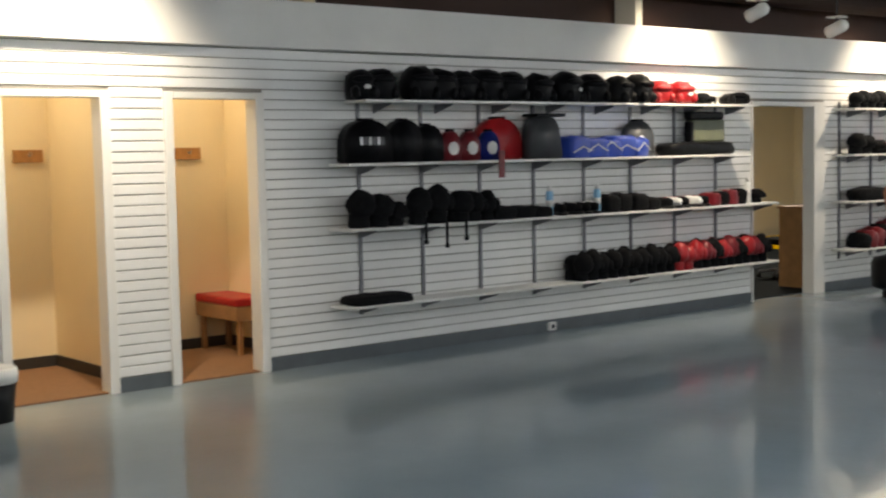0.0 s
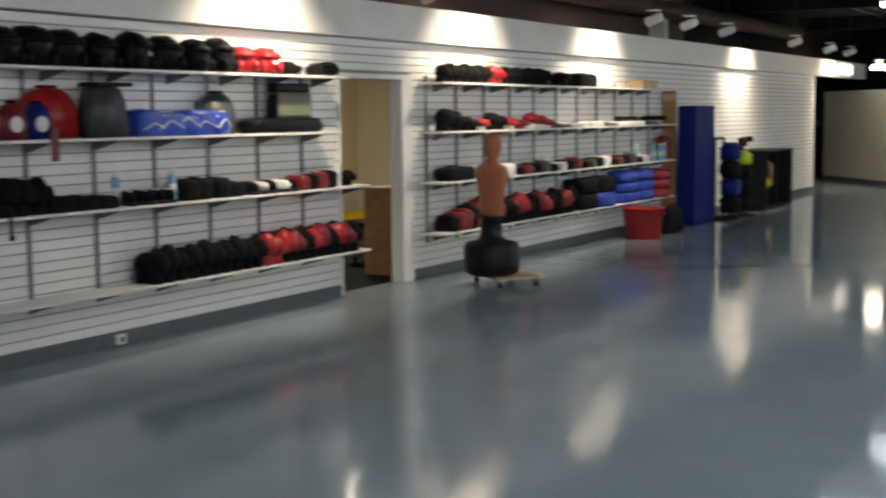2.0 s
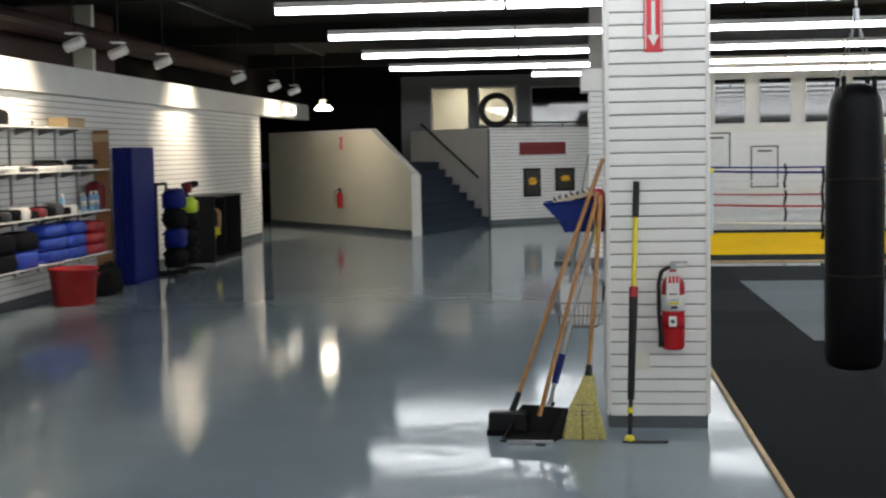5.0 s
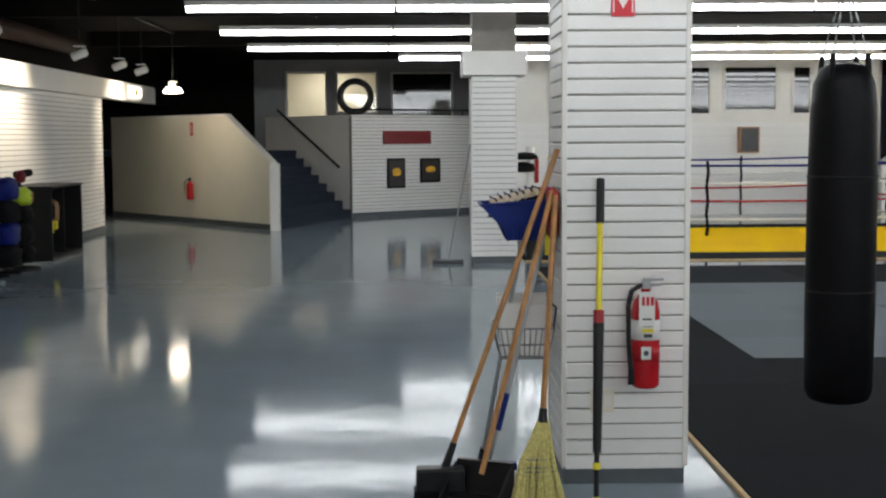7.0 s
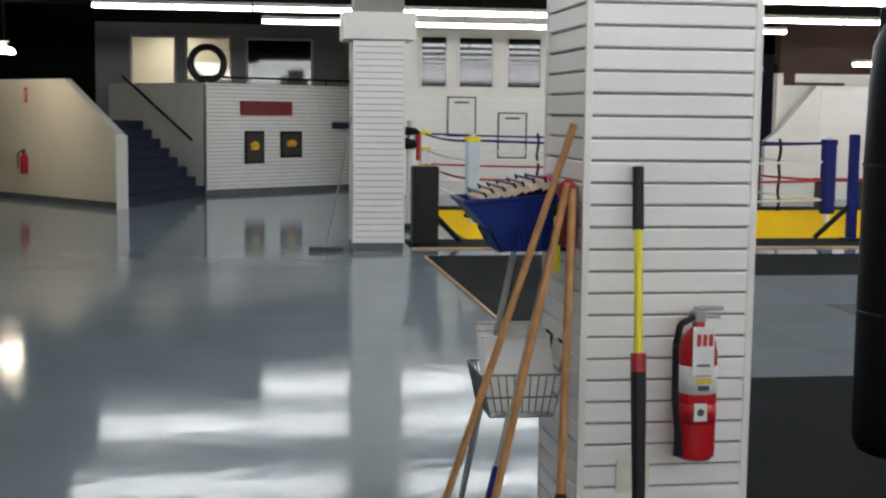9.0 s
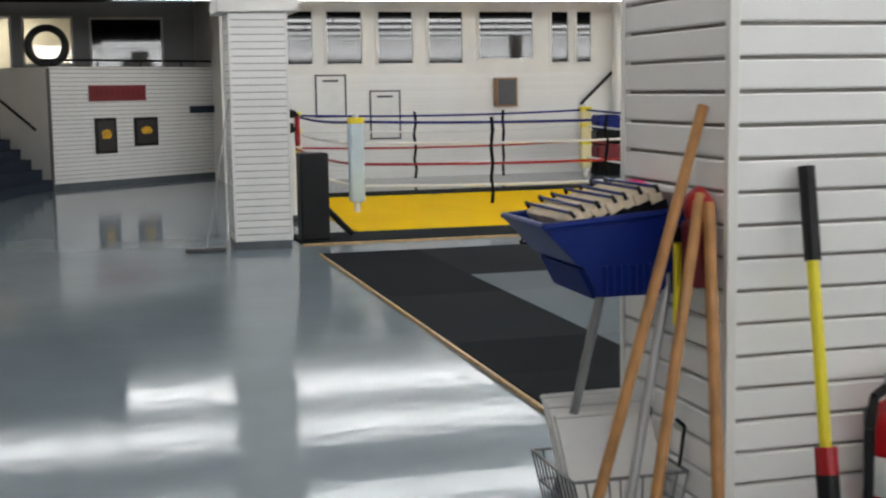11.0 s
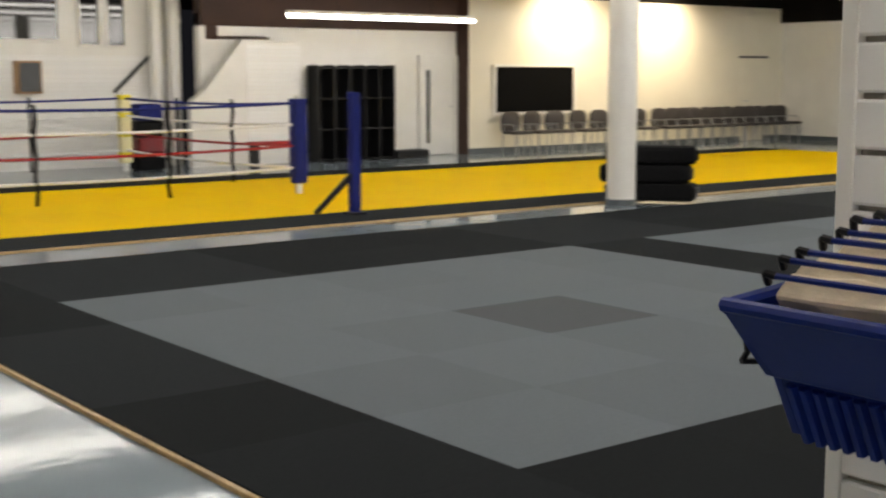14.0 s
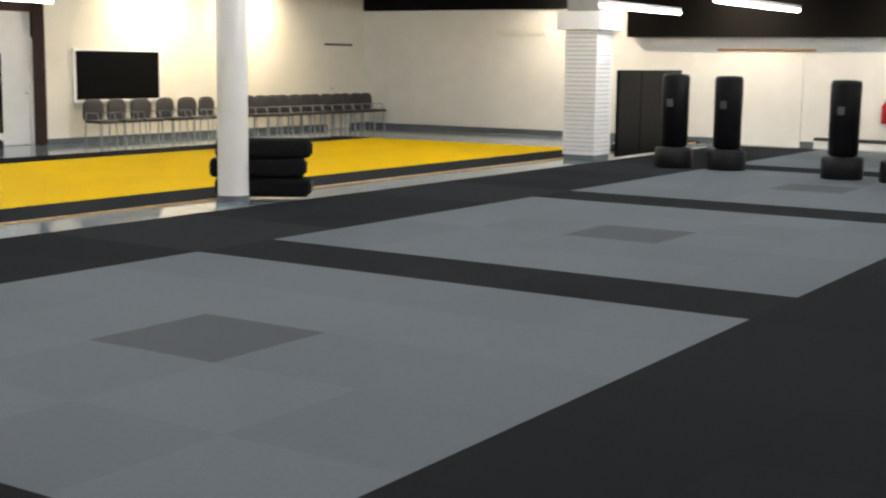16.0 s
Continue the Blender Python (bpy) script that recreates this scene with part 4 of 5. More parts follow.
# side room: oak cabinet and castor chair base
oc = thing("oak_cabinet", pose(-0.47, 9.95, 0.008), "plain oak cabinet beside the doorway", "cabinet")
part("carcass", box(-0.22, 0.22, -0.25, 0.25, 0, 0.92, 0.004), M_OAK, oc)
part("top", box(-0.24, 0.24, -0.27, 0.27, 0.921, 0.945, 0.004), M_OAK, oc)
cc = thing("office_chair", pose(-1.3, 10.6, 0.008), "base of a grey office chair on castors", "chair")
for i in range(5):
    a = 2 * math.pi * i / 5
    part("leg", rod((0, 0, 0.10), (0.28 * math.cos(a), 0.28 * math.sin(a), 0.07), 0.018), M_DSTEEL, cc)
    part("castor", blob(0.03, 0.03, 0.055, i, 0.0, at=(0.28 * math.cos(a), 0.28 * math.sin(a), 0.0)), M_BLACKM, cc, smooth=True)
part("column", rod((0, 0, 0.08), (0, 0, 0.42), 0.025), M_DSTEEL, cc)
part("seat", box(-0.24, 0.24, -0.24, 0.24, 0.42, 0.50, 0.03), M_CLOTH, cc)
pc = thing("round_post", pose(-3.6, 11.4, 0.008), "white round post in the side room", "post")
part("shaft", rod((0, 0, 0), (0, 0, CEIL - 0.01), 0.05, n=16), M_WHITE, pc)

# ---- tools round the first pillar ----
PFY = 8.225


def stick(name, foot, tip, r, m, label, category):
    g = thing(name, pose(*foot), label, category, "cleaning tools by the pillar")
    d = Vector(tip) - Vector(foot)
    return g, d


# dust pan broom, tilting to the pillar's corner
g, d = stick("push_broom", (5.89, 8.05, 0.0), (6.50, 8.33, 1.64), 0.013, M_WOOD, "wooden-handled broom with a black head leaning on the pillar", "broom")
part("handle", rod(d * 0.10, d, 0.0135), M_WOOD, g, "wooden handle")
part("socket", rod(d * 0.07, d * 0.15, 0.022, 0.017), M_BLACKM, g)
part("head", box(-0.09, 0.14, -0.05, 0.05, 0.02, 0.14, 0.012), M_BLACKM, g)
part("bristles", box(-0.10, 0.15, -0.06, 0.06, 0.0, 0.035, 0.004), M_CLOTH, g)
g, d = stick("lobby_dustpan", (6.07, 7.92, 0.0), (6.47, 8.28, 1.44), 0.013, M_WOOD, "black lobby dustpan with a wooden handle", "dustpan")
part("handle", rod(d * 0.09, d, 0.0135), M_WOOD, g, "wooden handle")
bm = prism([(-0.16, 0.0), (0.15, 0.0), (0.15, 0.012), (-0.10, 0.015), (-0.13, 0.17), (-0.16, 0.17)], -0.14, 0.14)
bmesh.ops.rotate(bm, verts=bm.verts[:], cent=(0, 0, 0), matrix=Matrix.Rotation(radians(-115), 3, "Z"))
part("pan", bm, M_BLACKM, g)
for s in (-1, 1):
    bm = prism([(-0.15, 0.0), (0.14, 0.0), (-0.12, 0.16)], s * 0.136, s * 0.146)
    bmesh.ops.rotate(bm, verts=bm.verts[:], cent=(0, 0, 0), matrix=Matrix.Rotation(radians(-115), 3, "Z"))
    part("pan_side", bm, M_BLACKM, g)
part("lip", box(-0.15, 0.12, -0.175, -0.155, 0.0, 0.03, 0.004), M_STEEL, g)
g, d = stick("corn_broom", (6.367, 7.90, 0.0), (6.485, 8.265, 1.42), 0.013, M_WOOD, "yellow corn straw broom with a wooden handle", "broom")
part("handle", rod(d * 0.26, d, 0.0145), M_WOOD, g, "wooden handle")
part("ferrule", rod(d * 0.255, d * 0.30, 0.024, 0.018), M_BLACKM, g)
bm = bmesh.new()
q = rnd
for i in range(170):
    u, v = q.uniform(-1, 1), q.uniform(-1, 1)
    spread = 0.125 * u
    top = d * q.uniform(0.22, 0.265) + Vector((u * 0.028, v * 0.02, 0))
    rod((spread + q.uniform(-0.006, 0.006), v * 0.035, q.uniform(0.0, 0.02)), (u * 0.085, v * 0.03 + d.y * 0.12, d.z * 0.13), 0.005, 0.005, 4, bm)
    rod((u * 0.085, v * 0.03 + d.y * 0.12, d.z * 0.13), top, 0.005, 0.004, 4, bm)
part("straw", bm, M_STRAW, g, "yellow straw bristles")
for z in (0.145, 0.165, 0.20):
    part("binding", lathe([(0.093 - z * 0.05, z), (0.093 - z * 0.05, z + 0.004)], 18, sx=1.0, sy=0.42), M_DSTEEL, g).location = (0, d.y * z / d.z, 0)
g, d = stick("blue_mop", (6.12, 8.18, 0.0), (6.46, 8.42, 1.25), 0.012, M_BIN, "grey and blue butterfly mop leaning on the pillar", "mop")
part("handle", rod(d * 0.1, d, 0.012), M_STEEL, g)
part("squeeze_lever", rod(d * 0.22, d * 0.36, 0.022), M_BIN, g, "blue plastic lever")
part("sleeve", rod(d * 0.36, d * 0.52, 0.018), M_STEEL, g)
part("hinge", box(-0.05, 0.17, -0.03, 0.03, 0.09, 0.13, 0.01), M_BIN, g)
part("sponge", box(-0.06, 0.18, -0.035, 0.035, 0.0, 0.085, 0.012), M_PAPER, g)
g, d = stick("yellow_pole", (6.63, 7.84, 0.0), (6.695, PFY - 0.025, 1.50), 0.014, M_YPL, "yellow telescopic pole with black grips leaning on the pillar", "pole")
part("upper_tube", rod(d * 0.56, d * 0.90, 0.0145), M_YPL, g, "bright yellow tube")
part("grip", rod(d * 0.86, d, 0.0195), M_BLACKM, g, "black foam grip")
part("lock", rod(d * 0.55, d * 0.59, 0.026), M_RED, g, "red locking collar")
part("lower_grip", rod(d * 0.16, d * 0.55, 0.020, 0.026), M_BLACKM, g)
part("lower_tube", rod(d * 0.02, d * 0.16, 0.012), M_BLACKM, g)
part("tip", rod(d * 0.11, d * 0.13, 0.018), M_YPL, g)
part("foot_bar", box(-0.04, 0.22, -0.02, 0.02, 0.0, 0.014, 0.004), M_DGREY, g)
part("foot_joint", blob(0.03, 0.025, 0.04, 1, 0, at=(0, 0, 0.006)), M_YPL, g, smooth=True)

# extinguisher
ex = thing("fire_extinguisher", pose(6.905, PFY - 0.085, 0.50), "red fire extinguisher with a white tag on the pillar", "fire extinguisher")
part("cylinder", lathe([(0.055, 0), (0.066, 0.012), (0.068, 0.03), (0.068, 0.37), (0.06, 0.41), (0.036, 0.445), (0.022, 0.455), (0.022, 0.475)], 28), M_EXT, ex, smooth=True)
part("valve", box(-0.02, 0.02, -0.022, 0.022, 0.475, 0.515, 0.005), M_STEEL, ex)
part("lever", box(-0.014, 0.085, -0.012, 0.012, 0.515, 0.528, 0.003), M_STEEL, ex)
part("carry_handle", box(-0.012, 0.075, -0.012, 0.012, 0.488, 0.498, 0.003), M_STEEL, ex)
part("hose", pipe([(-0.02, -0.01, 0.495), (-0.07, -0.02, 0.47), (-0.088, -0.03, 0.40), (-0.086, -0.03, 0.22), (-0.075, -0.04, 0.08)], 0.012), M_BLACKM, ex, "black rubber hose")
part("nozzle", rod((-0.075, -0.04, 0.10), (-0.073, -0.042, 0.02), 0.013, 0.018), M_BLACKM, ex)
lab = lathe([(0.0685, 0.235), (0.0687, 0.33)], 28)
part("label_band", lab, M_PAPER, ex, "white instruction label", smooth=True)
for i, (z, w, m) in enumerate(((0.25, 0.02, M_DGREY), (0.275, 0.028, M_YPL), (0.30, 0.024, M_DGREY))):
    part("label_print", box(-w, w, -0.0705, -0.0692, z, z + 0.016), m, ex)
part("bracket_strap", lathe([(0.0695, 0.13), (0.070, 0.20)], 28), M_EXT, ex, smooth=True)
part("lower_label", box(-0.03, 0.015, -0.0715, -0.069, 0.145, 0.205), M_PAPER, ex)
part("label_mark", lathe([(0.013, 0.0), (0.013, 0.002)], 14), M_DGREY, ex).matrix_basis = pose(-0.008, -0.0716, 0.175, 90)
part("tag", box(-0.045, 0.03, -0.082, -0.078, 0.305, 0.47), M_PAPER, ex, "white paper inspection tag")
for i in range(3):
    part("tag_print", box(-0.032 + 0.021 * i, -0.018 + 0.021 * i, -0.0832, -0.082, 0.405, 0.445), M_SIGN, ex)
part("tag_line", box(-0.03, 0.016, -0.0832, -0.082, 0.335, 0.343), M_DGREY, ex)
part("wall_bracket", box(-0.03, 0.03, 0.066, 0.08, 0.05, 0.42), M_DSTEEL, ex)

sg = thing("arrow_sign", pose(6.80, PFY - 0.008, 2.27), "red extinguisher sign with a white arrow", "sign")
part("plate", box(-0.055, 0.055, -0.004, 0.003, 0, 0.36, 0.001), M_SIGN, sg)
bm = bmesh.new()
box(-0.012, 0.012, -0.006, -0.0042, 0.09, 0.30, bm=bm)
part("arrow_shaft", bm, M_PAPER, sg)
part("arrow_head", prism([(-0.035, 0.10), (0.0, 0.035), (0.035, 0.10)], -0.006, -0.0042), M_PAPER, sg)
for s in (-1, 1):
    part("margin", box(s * 0.045 - 0.003, s * 0.045 + 0.003, -0.006, -0.0042, 0.02, 0.34), M_PAPER, sg)
op = thing("wall_outlet", pose(6.71, PFY - 0.004, 0.36), "cream double socket plate on the pillar", "socket")
part("plate", box(-0.06, 0.06, -0.006, 0.0, 0, 0.115, 0.002), M_CREAM, op)
part("outlet", box(0.012, 0.042, -0.009, -0.0062, 0.03, 0.085, 0.001), M_WHITE, op)
part("outlet", box(-0.042, -0.012, -0.009, -0.0062, 0.03, 0.085, 0.001), M_WHITE, op)

# blue bin of folders on the pillar's side face
BIN = pose(6.508, 8.565, 1.19)
bk = thing("blue_bin", BIN, "deep blue ribbed plastic bin hooked on the pillar", "bin")
W = 0.145
part("shell", prism([(0.0, 0.0), (-0.235, 0.0), (-0.275, 0.075), (-0.29, 0.08), (-0.375, 0.170), (-0.360, 0.178), (-0.275, 0.092), (-0.258, 0.085), (-0.222, 0.012), (-0.012, 0.012), (-0.012, 0.20), (0.0, 0.20)], -W, W), M_BIN, bk)
part("front_lip", pipe([(-0.37, -W - 0.012, 0.174), (-0.37, W + 0.012, 0.174)], 0.009), M_BIN, bk)
for s in (-1, 1):
    part("side_wall", prism([(0.0, 0.0), (-0.235, 0.0), (-0.275, 0.075), (-0.29, 0.08), (-0.37, 0.166), (0.0, 0.198)], min(s * (W + 0.001), s * (W + 0.012)), max(s * (W + 0.001), s * (W + 0.012))), M_BIN, bk)
    part("rim", pipe([(0.0, s * (W + 0.008), 0.20), (-0.37, s * (W + 0.008), 0.172)], 0.010), M_BIN, bk)
for i in range(15):
    y = -W + 0.014 + i * (2 * W - 0.028) / 14
    part("rib", rod((-0.236, y, -0.004), (-0.274, y, 0.070), 0.008, n=6), M_BIN, bk)
part("clip", pipe([(-0.33, W + 0.014, 0.15), (-0.315, W + 0.020, 0.11), (-0.325, W + 0.020, 0.10), (-0.28, W + 0.014, 0.095)], 0.004), M_BLACKM, bk, "black wire clip")
for i in range(11):
    x = -0.03 - i * 0.019
    part("rib", rod((x, -W - 0.013, 0.004), (x, -W - 0.013, 0.075), 0.0055, n=6), M_BIN, bk)
part("hook", box(-0.008, 0.004, -0.11, 0.11, 0.201, 0.235), M_DSTEEL, bk)
for i in range(7):
    x = -0.185 + i * 0.027
    f = thing("file_folder", BIN @ pose(x, 0.004 * (i % 3) - 0.004, 0.045 + 0.004 * i, 0, -38 + 3.0 * i, (1.5, -1, 0.5)[i % 3]), "cream card folder with a blue top rail, filed in the bin", "folder", "folders in the bin")
    h = 0.192 + 0.004 * (i % 2)
    bm = box(-0.019, 0.019, -0.132, 0.132, 0.0, h, 0.006)
    bmesh.ops.subdivide_edges(bm, edges=[e for e in bm.edges if e.calc_length() > 0.12], cuts=5, use_grid_fill=True)
    for v in bm.verts:
        v.co.x += 0.009 * noise.noise(v.co * 14 + Vector((i * 3.7, 0, 0)))
        v.co.z += 0.006 * noise.noise(v.co * 20 + Vector((0, i * 2.9, 0))) * (v.co.z > 0.1)
    part("sleeve", bm, M_MANILA, f)
    part("rail", rod((0.0, -0.136, h + 0.010), (0.0, 0.136, h + 0.010), 0.004, n=6), M_BIN, f, "blue plastic rail")
    for s in (-1, 1):
        part("rail_hook", pipe([(0, s * 0.136, h + 0.010), (0, s * 0.150, h + 0.012), (0, s * 0.153, h - 0.004)], 0.005, 6), M_BLACKM, f, "black hook")
    part("binding", box(-0.020, 0.020, -0.140, -0.1335, h - 0.100, h - 0.030, 0.002), M_CLOTH, f, "black end binding")
    for k in range(2):
        part("print", box(-0.0265, -0.0255, -0.09 + 0.12 * k, -0.04 + 0.12 * k, h - 0.035, h - 0.027), M_DGREY, f)
dsk = thing("red_brush", pose(6.476, 8.30, 1.22), "red plastic hand brush hanging on the pillar", "brush")
part("back", box(-0.03, 0.03, -0.04, 0.04, 0.0, 0.16, 0.015), M_DRED, dsk)
part("knob", blob(0.035, 0.04, 0.08, 1, 0.1, at=(0, 0, 0.155)), M_RED, dsk, smooth=True)
yb = thing("yellow_scraper", pose(6.455, 8.36, 1.12), "yellow scraper hanging beside the bin", "scraper")
part("blade", box(-0.012, 0.012, -0.008, 0.008, 0.0, 0.20, 0.004), M_YPL, yb)
part("loop", box(-0.02, 0.02, -0.010, 0.010, 0.20, 0.24, 0.006), M_BLACKM, yb)
pk = thing("pink_cloth", pose(6.475, 8.66, 1.415), "bright pink cloth on top of the bin", "cloth")
part("fold", blob(0.035, 0.04, 0.035, 3, 0.3), mat("pink_cloth", (0.8, 0.06, 0.25), 0.8), pk, smooth=True)

# wire basket with white boards
wb = thing("wire_basket", pose(6.345, 8.53, 0.60), "black wire basket on the pillar's side", "basket")
for z, w in ((0.0, 0.115), (0.07, 0.13), (0.15, 0.15)):
    part("ring", pipe([(-w, -0.15, z), (w, -0.15, z), (w, 0.15, z), (-w, 0.15, z), (-w, -0.15, z)], 0.004, 6), M_DSTEEL, wb)
for i in range(11):
    u = -0.115 + 0.23 * i / 10
    part("wire", rod((u, -0.15, 0), (u * 1.3, -0.152, 0.15), 0.0028, n=5), M_DSTEEL, wb)
    part("wire", rod((u, 0.15, 0), (u * 1.3, 0.152, 0.15), 0.0028, n=5), M_DSTEEL, wb)
for i in range(11):
    u = -0.15 + 0.30 * i / 10
    part("wire", rod((-0.115, u, 0), (-0.15, u, 0.15), 0.0028, n=5), M_DSTEEL, wb)
    part("floor_wire", rod((-0.115, u, 0), (0.115, u, 0), 0.0028, n=5), M_DSTEEL, wb)
for s in (-0.1, 0.1):
    part("hanger", pipe([(0.15, s, 0.15), (0.163, s, 0.25), (0.14, s, 0.27)], 0.005), M_BLACKM, wb)
for i in range(3):
    b = thing("white_board", pose(6.36, 8.43 + 0.045 * i, 0.606, -38 + 3 * i, 0, 2 * i - 2), "white plastic board leaning in the wire basket", "board", "boards in the basket")
    part("sheet", box(-0.128, 0.128, -0.004, 0.004, 0.0, 0.30 + 0.012 * i, 0.002), M_PAPER, b)
    part("edge_bead", box(-0.130, 0.130, -0.006, 0.006, 0.301 + 0.012 * i, 0.312 + 0.012 * i, 0.002), M_PAPER, b)
gp = thing("grey_pole", pose(6.15, 8.75, 0), "grey steel pole standing under the bin", "pole")
part("shaft", rod((0, 0, 0.0), (0.20, -0.17, 1.188), 0.012), M_STEEL, gp)
part("foot", rod((0, 0, 0.0), (0.012, -0.012, 0.06), 0.024), M_BLACKM, gp)

# hanging heavy bag
hb = thing("heavy_bag", pose(8.16, 9.1, 0.22), "long black leather punching bag hanging on chains", "punching bag")
part("bag_body", lathe([(0.12, 0), (0.165, 0.02), (0.185, 0.07), (0.19, 0.5), (0.188, 1.2), (0.18, 1.6), (0.168, 1.76), (0.13, 1.85), (0.06, 1.88)], 32), M_BLACK, hb, smooth=True)
for z in (0.62, 1.25):
    part("seam", lathe([(0.191, z), (0.192, z + 0.012)], 32), M_BLACKM, hb, smooth=True)
for i in range(4):
    a = math.pi / 4 + i * math.pi / 2
    part("strap", rod((0.155 * math.cos(a), 0.155 * math.sin(a), 1.60), (0.135 * math.cos(a), 0.135 * math.sin(a), 1.92), 0.016), M_BLACK, hb)
    bm = bmesh.new()
    a0, a1 = Vector((0.135 * math.cos(a), 0.135 * math.sin(a), 1.92)), Vector((0, 0, 2.32))
    for k in range(11):
        p = a0.lerp(a1, k / 11)
        r = a0.lerp(a1, (k + 0.85) / 11)
        rod(p, r, 0.0065 if k % 2 else 0.004, n=5, bm=bm)
    part("chain", bm, M_STEEL, hb)
bm = bmesh.new()
for k in range(20):
    rod((0, 0, 2.32 + k * 0.058), (0, 0, 2.32 + k * 0.058 + 0.05), 0.009 if k % 2 else 0.005, n=5, bm=bm)
part("chain", bm, M_STEEL, hb)
part("swivel", rod((0, 0, 2.28), (0, 0, 2.36), 0.02), M_STEEL, hb)


# ---- boxing ring on the yellow mats ----
RX0, RX1, RY0, RY1 = 8.62, 14.25, 23.0, 28.5
ROPES = ((1.24, M_NAVY), (0.95, M_PAPER), (0.66, M_RED), (0.36, M_PAPER))
ring = thing("boxing_ring", pose(0, 0, 0.026), "floor-level boxing ring with blue, white and red ropes", "boxing ring")
M_PADY = mat("yellow_corner_pad", (0.85, 0.70, 0.03), 0.5, var=0.08)
M_PADC = mat("cream_corner_pad", (0.78, 0.70, 0.40), 0.5, var=0.08)
M_PADB = mat("pale_blue_corner_pad", (0.52, 0.66, 0.78), 0.5, var=0.08)
for (x, y, m, lab) in ((RX0, RY0, M_PADB, "pale blue corner pad"), (RX1, RY0, M_NAVY, "blue corner pad"), (RX1 - 0.1, RY1, M_PADC, "cream corner pad with yellow bands"), (RX0, RY1, M_PAPER, "white corner pad")):
    p = part("post", rod((x, y, 0), (x, y, 1.34), 0.045, n=14), M_PAPER, ring)
    part("corner_pad", box(x - 0.10, x + 0.10, y - 0.09, y + 0.09, 0.14, 1.30, 0.03), m, p, lab)
    for z in ((0.28, 0.62, 0.95, 1.25) if y == RY1 else (1.25,)):
        part("pad_band", box(x - 0.105, x + 0.105, y - 0.095, y + 0.095, z - 0.04, z + 0.05, 0.02), M_PADY if m is not M_NAVY else M_NAVY, p)
for z, m in ROPES:
    for a, b in (((RX0, RY0), (RX1, RY0)), ((RX1, RY0), (RX1 - 0.1, RY1)), ((RX1 - 0.1, RY1), (RX0, RY1)), ((RX0, RY1), (RX0, RY0))):
        n = 10
        pts = [(a[0] + (b[0] - a[0]) * i / n, a[1] + (b[1] - a[1]) * i / n, z - 0.05 * 4 * (i / n) * (1 - i / n)) for i in range(n + 1)]
        part("rope", pipe(pts, 0.019, 7), m, ring)
for x, y in ((RX0 + 1.95, RY0), (RX0 + 3.7, RY0), (RX0 + 2.2, RY1), (RX0 + 3.9, RY1), (RX1 - 0.05, RY0 + 1.8), (RX1 - 0.05, RY0 + 3.6)):
    k = 0.028 * math.sin(x * 5 + y * 3)
    bends = ((0.05, 0.0), (0.22, k), (0.40, -k * 0.5), (0.62, k * 0.8), (0.86, -k * 0.6), (1.08, k), (1.27, 0.0))
    bm = lathe([(0.026, z) for z, _ in bends], 8)
    for v in bm.verts:
        v.co += Vector((x + min(bends, key=lambda q: abs(q[0] - v.co.z))[1], y, 0))
    part("spacer_strap", bm, M_CLOTH, ring, smooth=True)



def outer_post(x, y, m, label, dx, dy, h, w):
    g = thing("ring_support", pose(x, y, 0.026), label, "ring support", "ring supports")
    part("upright", box(-w, w, -w, w, 0, h, 0.02), m, g)
    part("brace", rod((0, 0, 0.5), (dx, dy, 0.02), 0.035), M_BLACKM, g, "black diagonal brace")
    part("foot", box(-0.1, 0.1, -0.1, 0.1, 0, 0.03, 0.005), M_BLACKM, g)


outer_post(13.33, 20.25, M_NAVY, "blue padded ring support with a black brace", -0.45, 0.15, 1.42, 0.06)
outer_post(7.50, 19.95, M_BLACKM, "black boxed ring support with a brace", 0.48, 0.25, 0.98, 0.16)
gw = thing("white_rack_pads", pose(7.62, 22.4, 0.0), "white padded post with red and black gloves", "training post")
part("shaft", rod((0, 0, 0), (0, 0, 1.55), 0.07, n=14), M_PAPER, gw)
part("base", lathe([(0.2, 0), (0.2, 0.05), (0.07, 0.08)], 18), M_BLACKM, gw)
part("red_pad", box(0.07, 0.13, -0.07, 0.07, 0.98, 1.38, 0.025), M_RED, gw)
part("black_glove", blob(0.2, 0.12, 0.16, 4, 0.2, at=(-0.12, -0.05, 1.15)), M_BLACK, gw, smooth=True)
part("black_glove", blob(0.22, 0.12, 0.12, 5, 0.2, at=(-0.1, -0.05, 1.35)), M_BLACK, gw, smooth=True)

# ---- back wall: windows, panels, pipes ----
def window(x0, x1, z0, z1, y, label, m=M_GLASSD, bars=0):
    w = tagged(new("window_1"), label, "", "", "structure")
    f = 0.05
    for a in ((x0 - f, x0, z0 - f, z1 + f), (x1, x1 + f, z0 - f, z1 + f)):
        part("window_frame", box(a[0], a[1], y - 0.045, y - 0.002, a[2], a[3], 0.004), M_WHITE, w)
    for z in (z0 - f, z1):
        part("window_frame", box(x0, x1, y - 0.043, y - 0.002, z, z + f, 0.004), M_WHITE, w)
    part("pane", box(x0, x1, y - 0.016, y - 0.004, z0, z1), m, w)
    return w


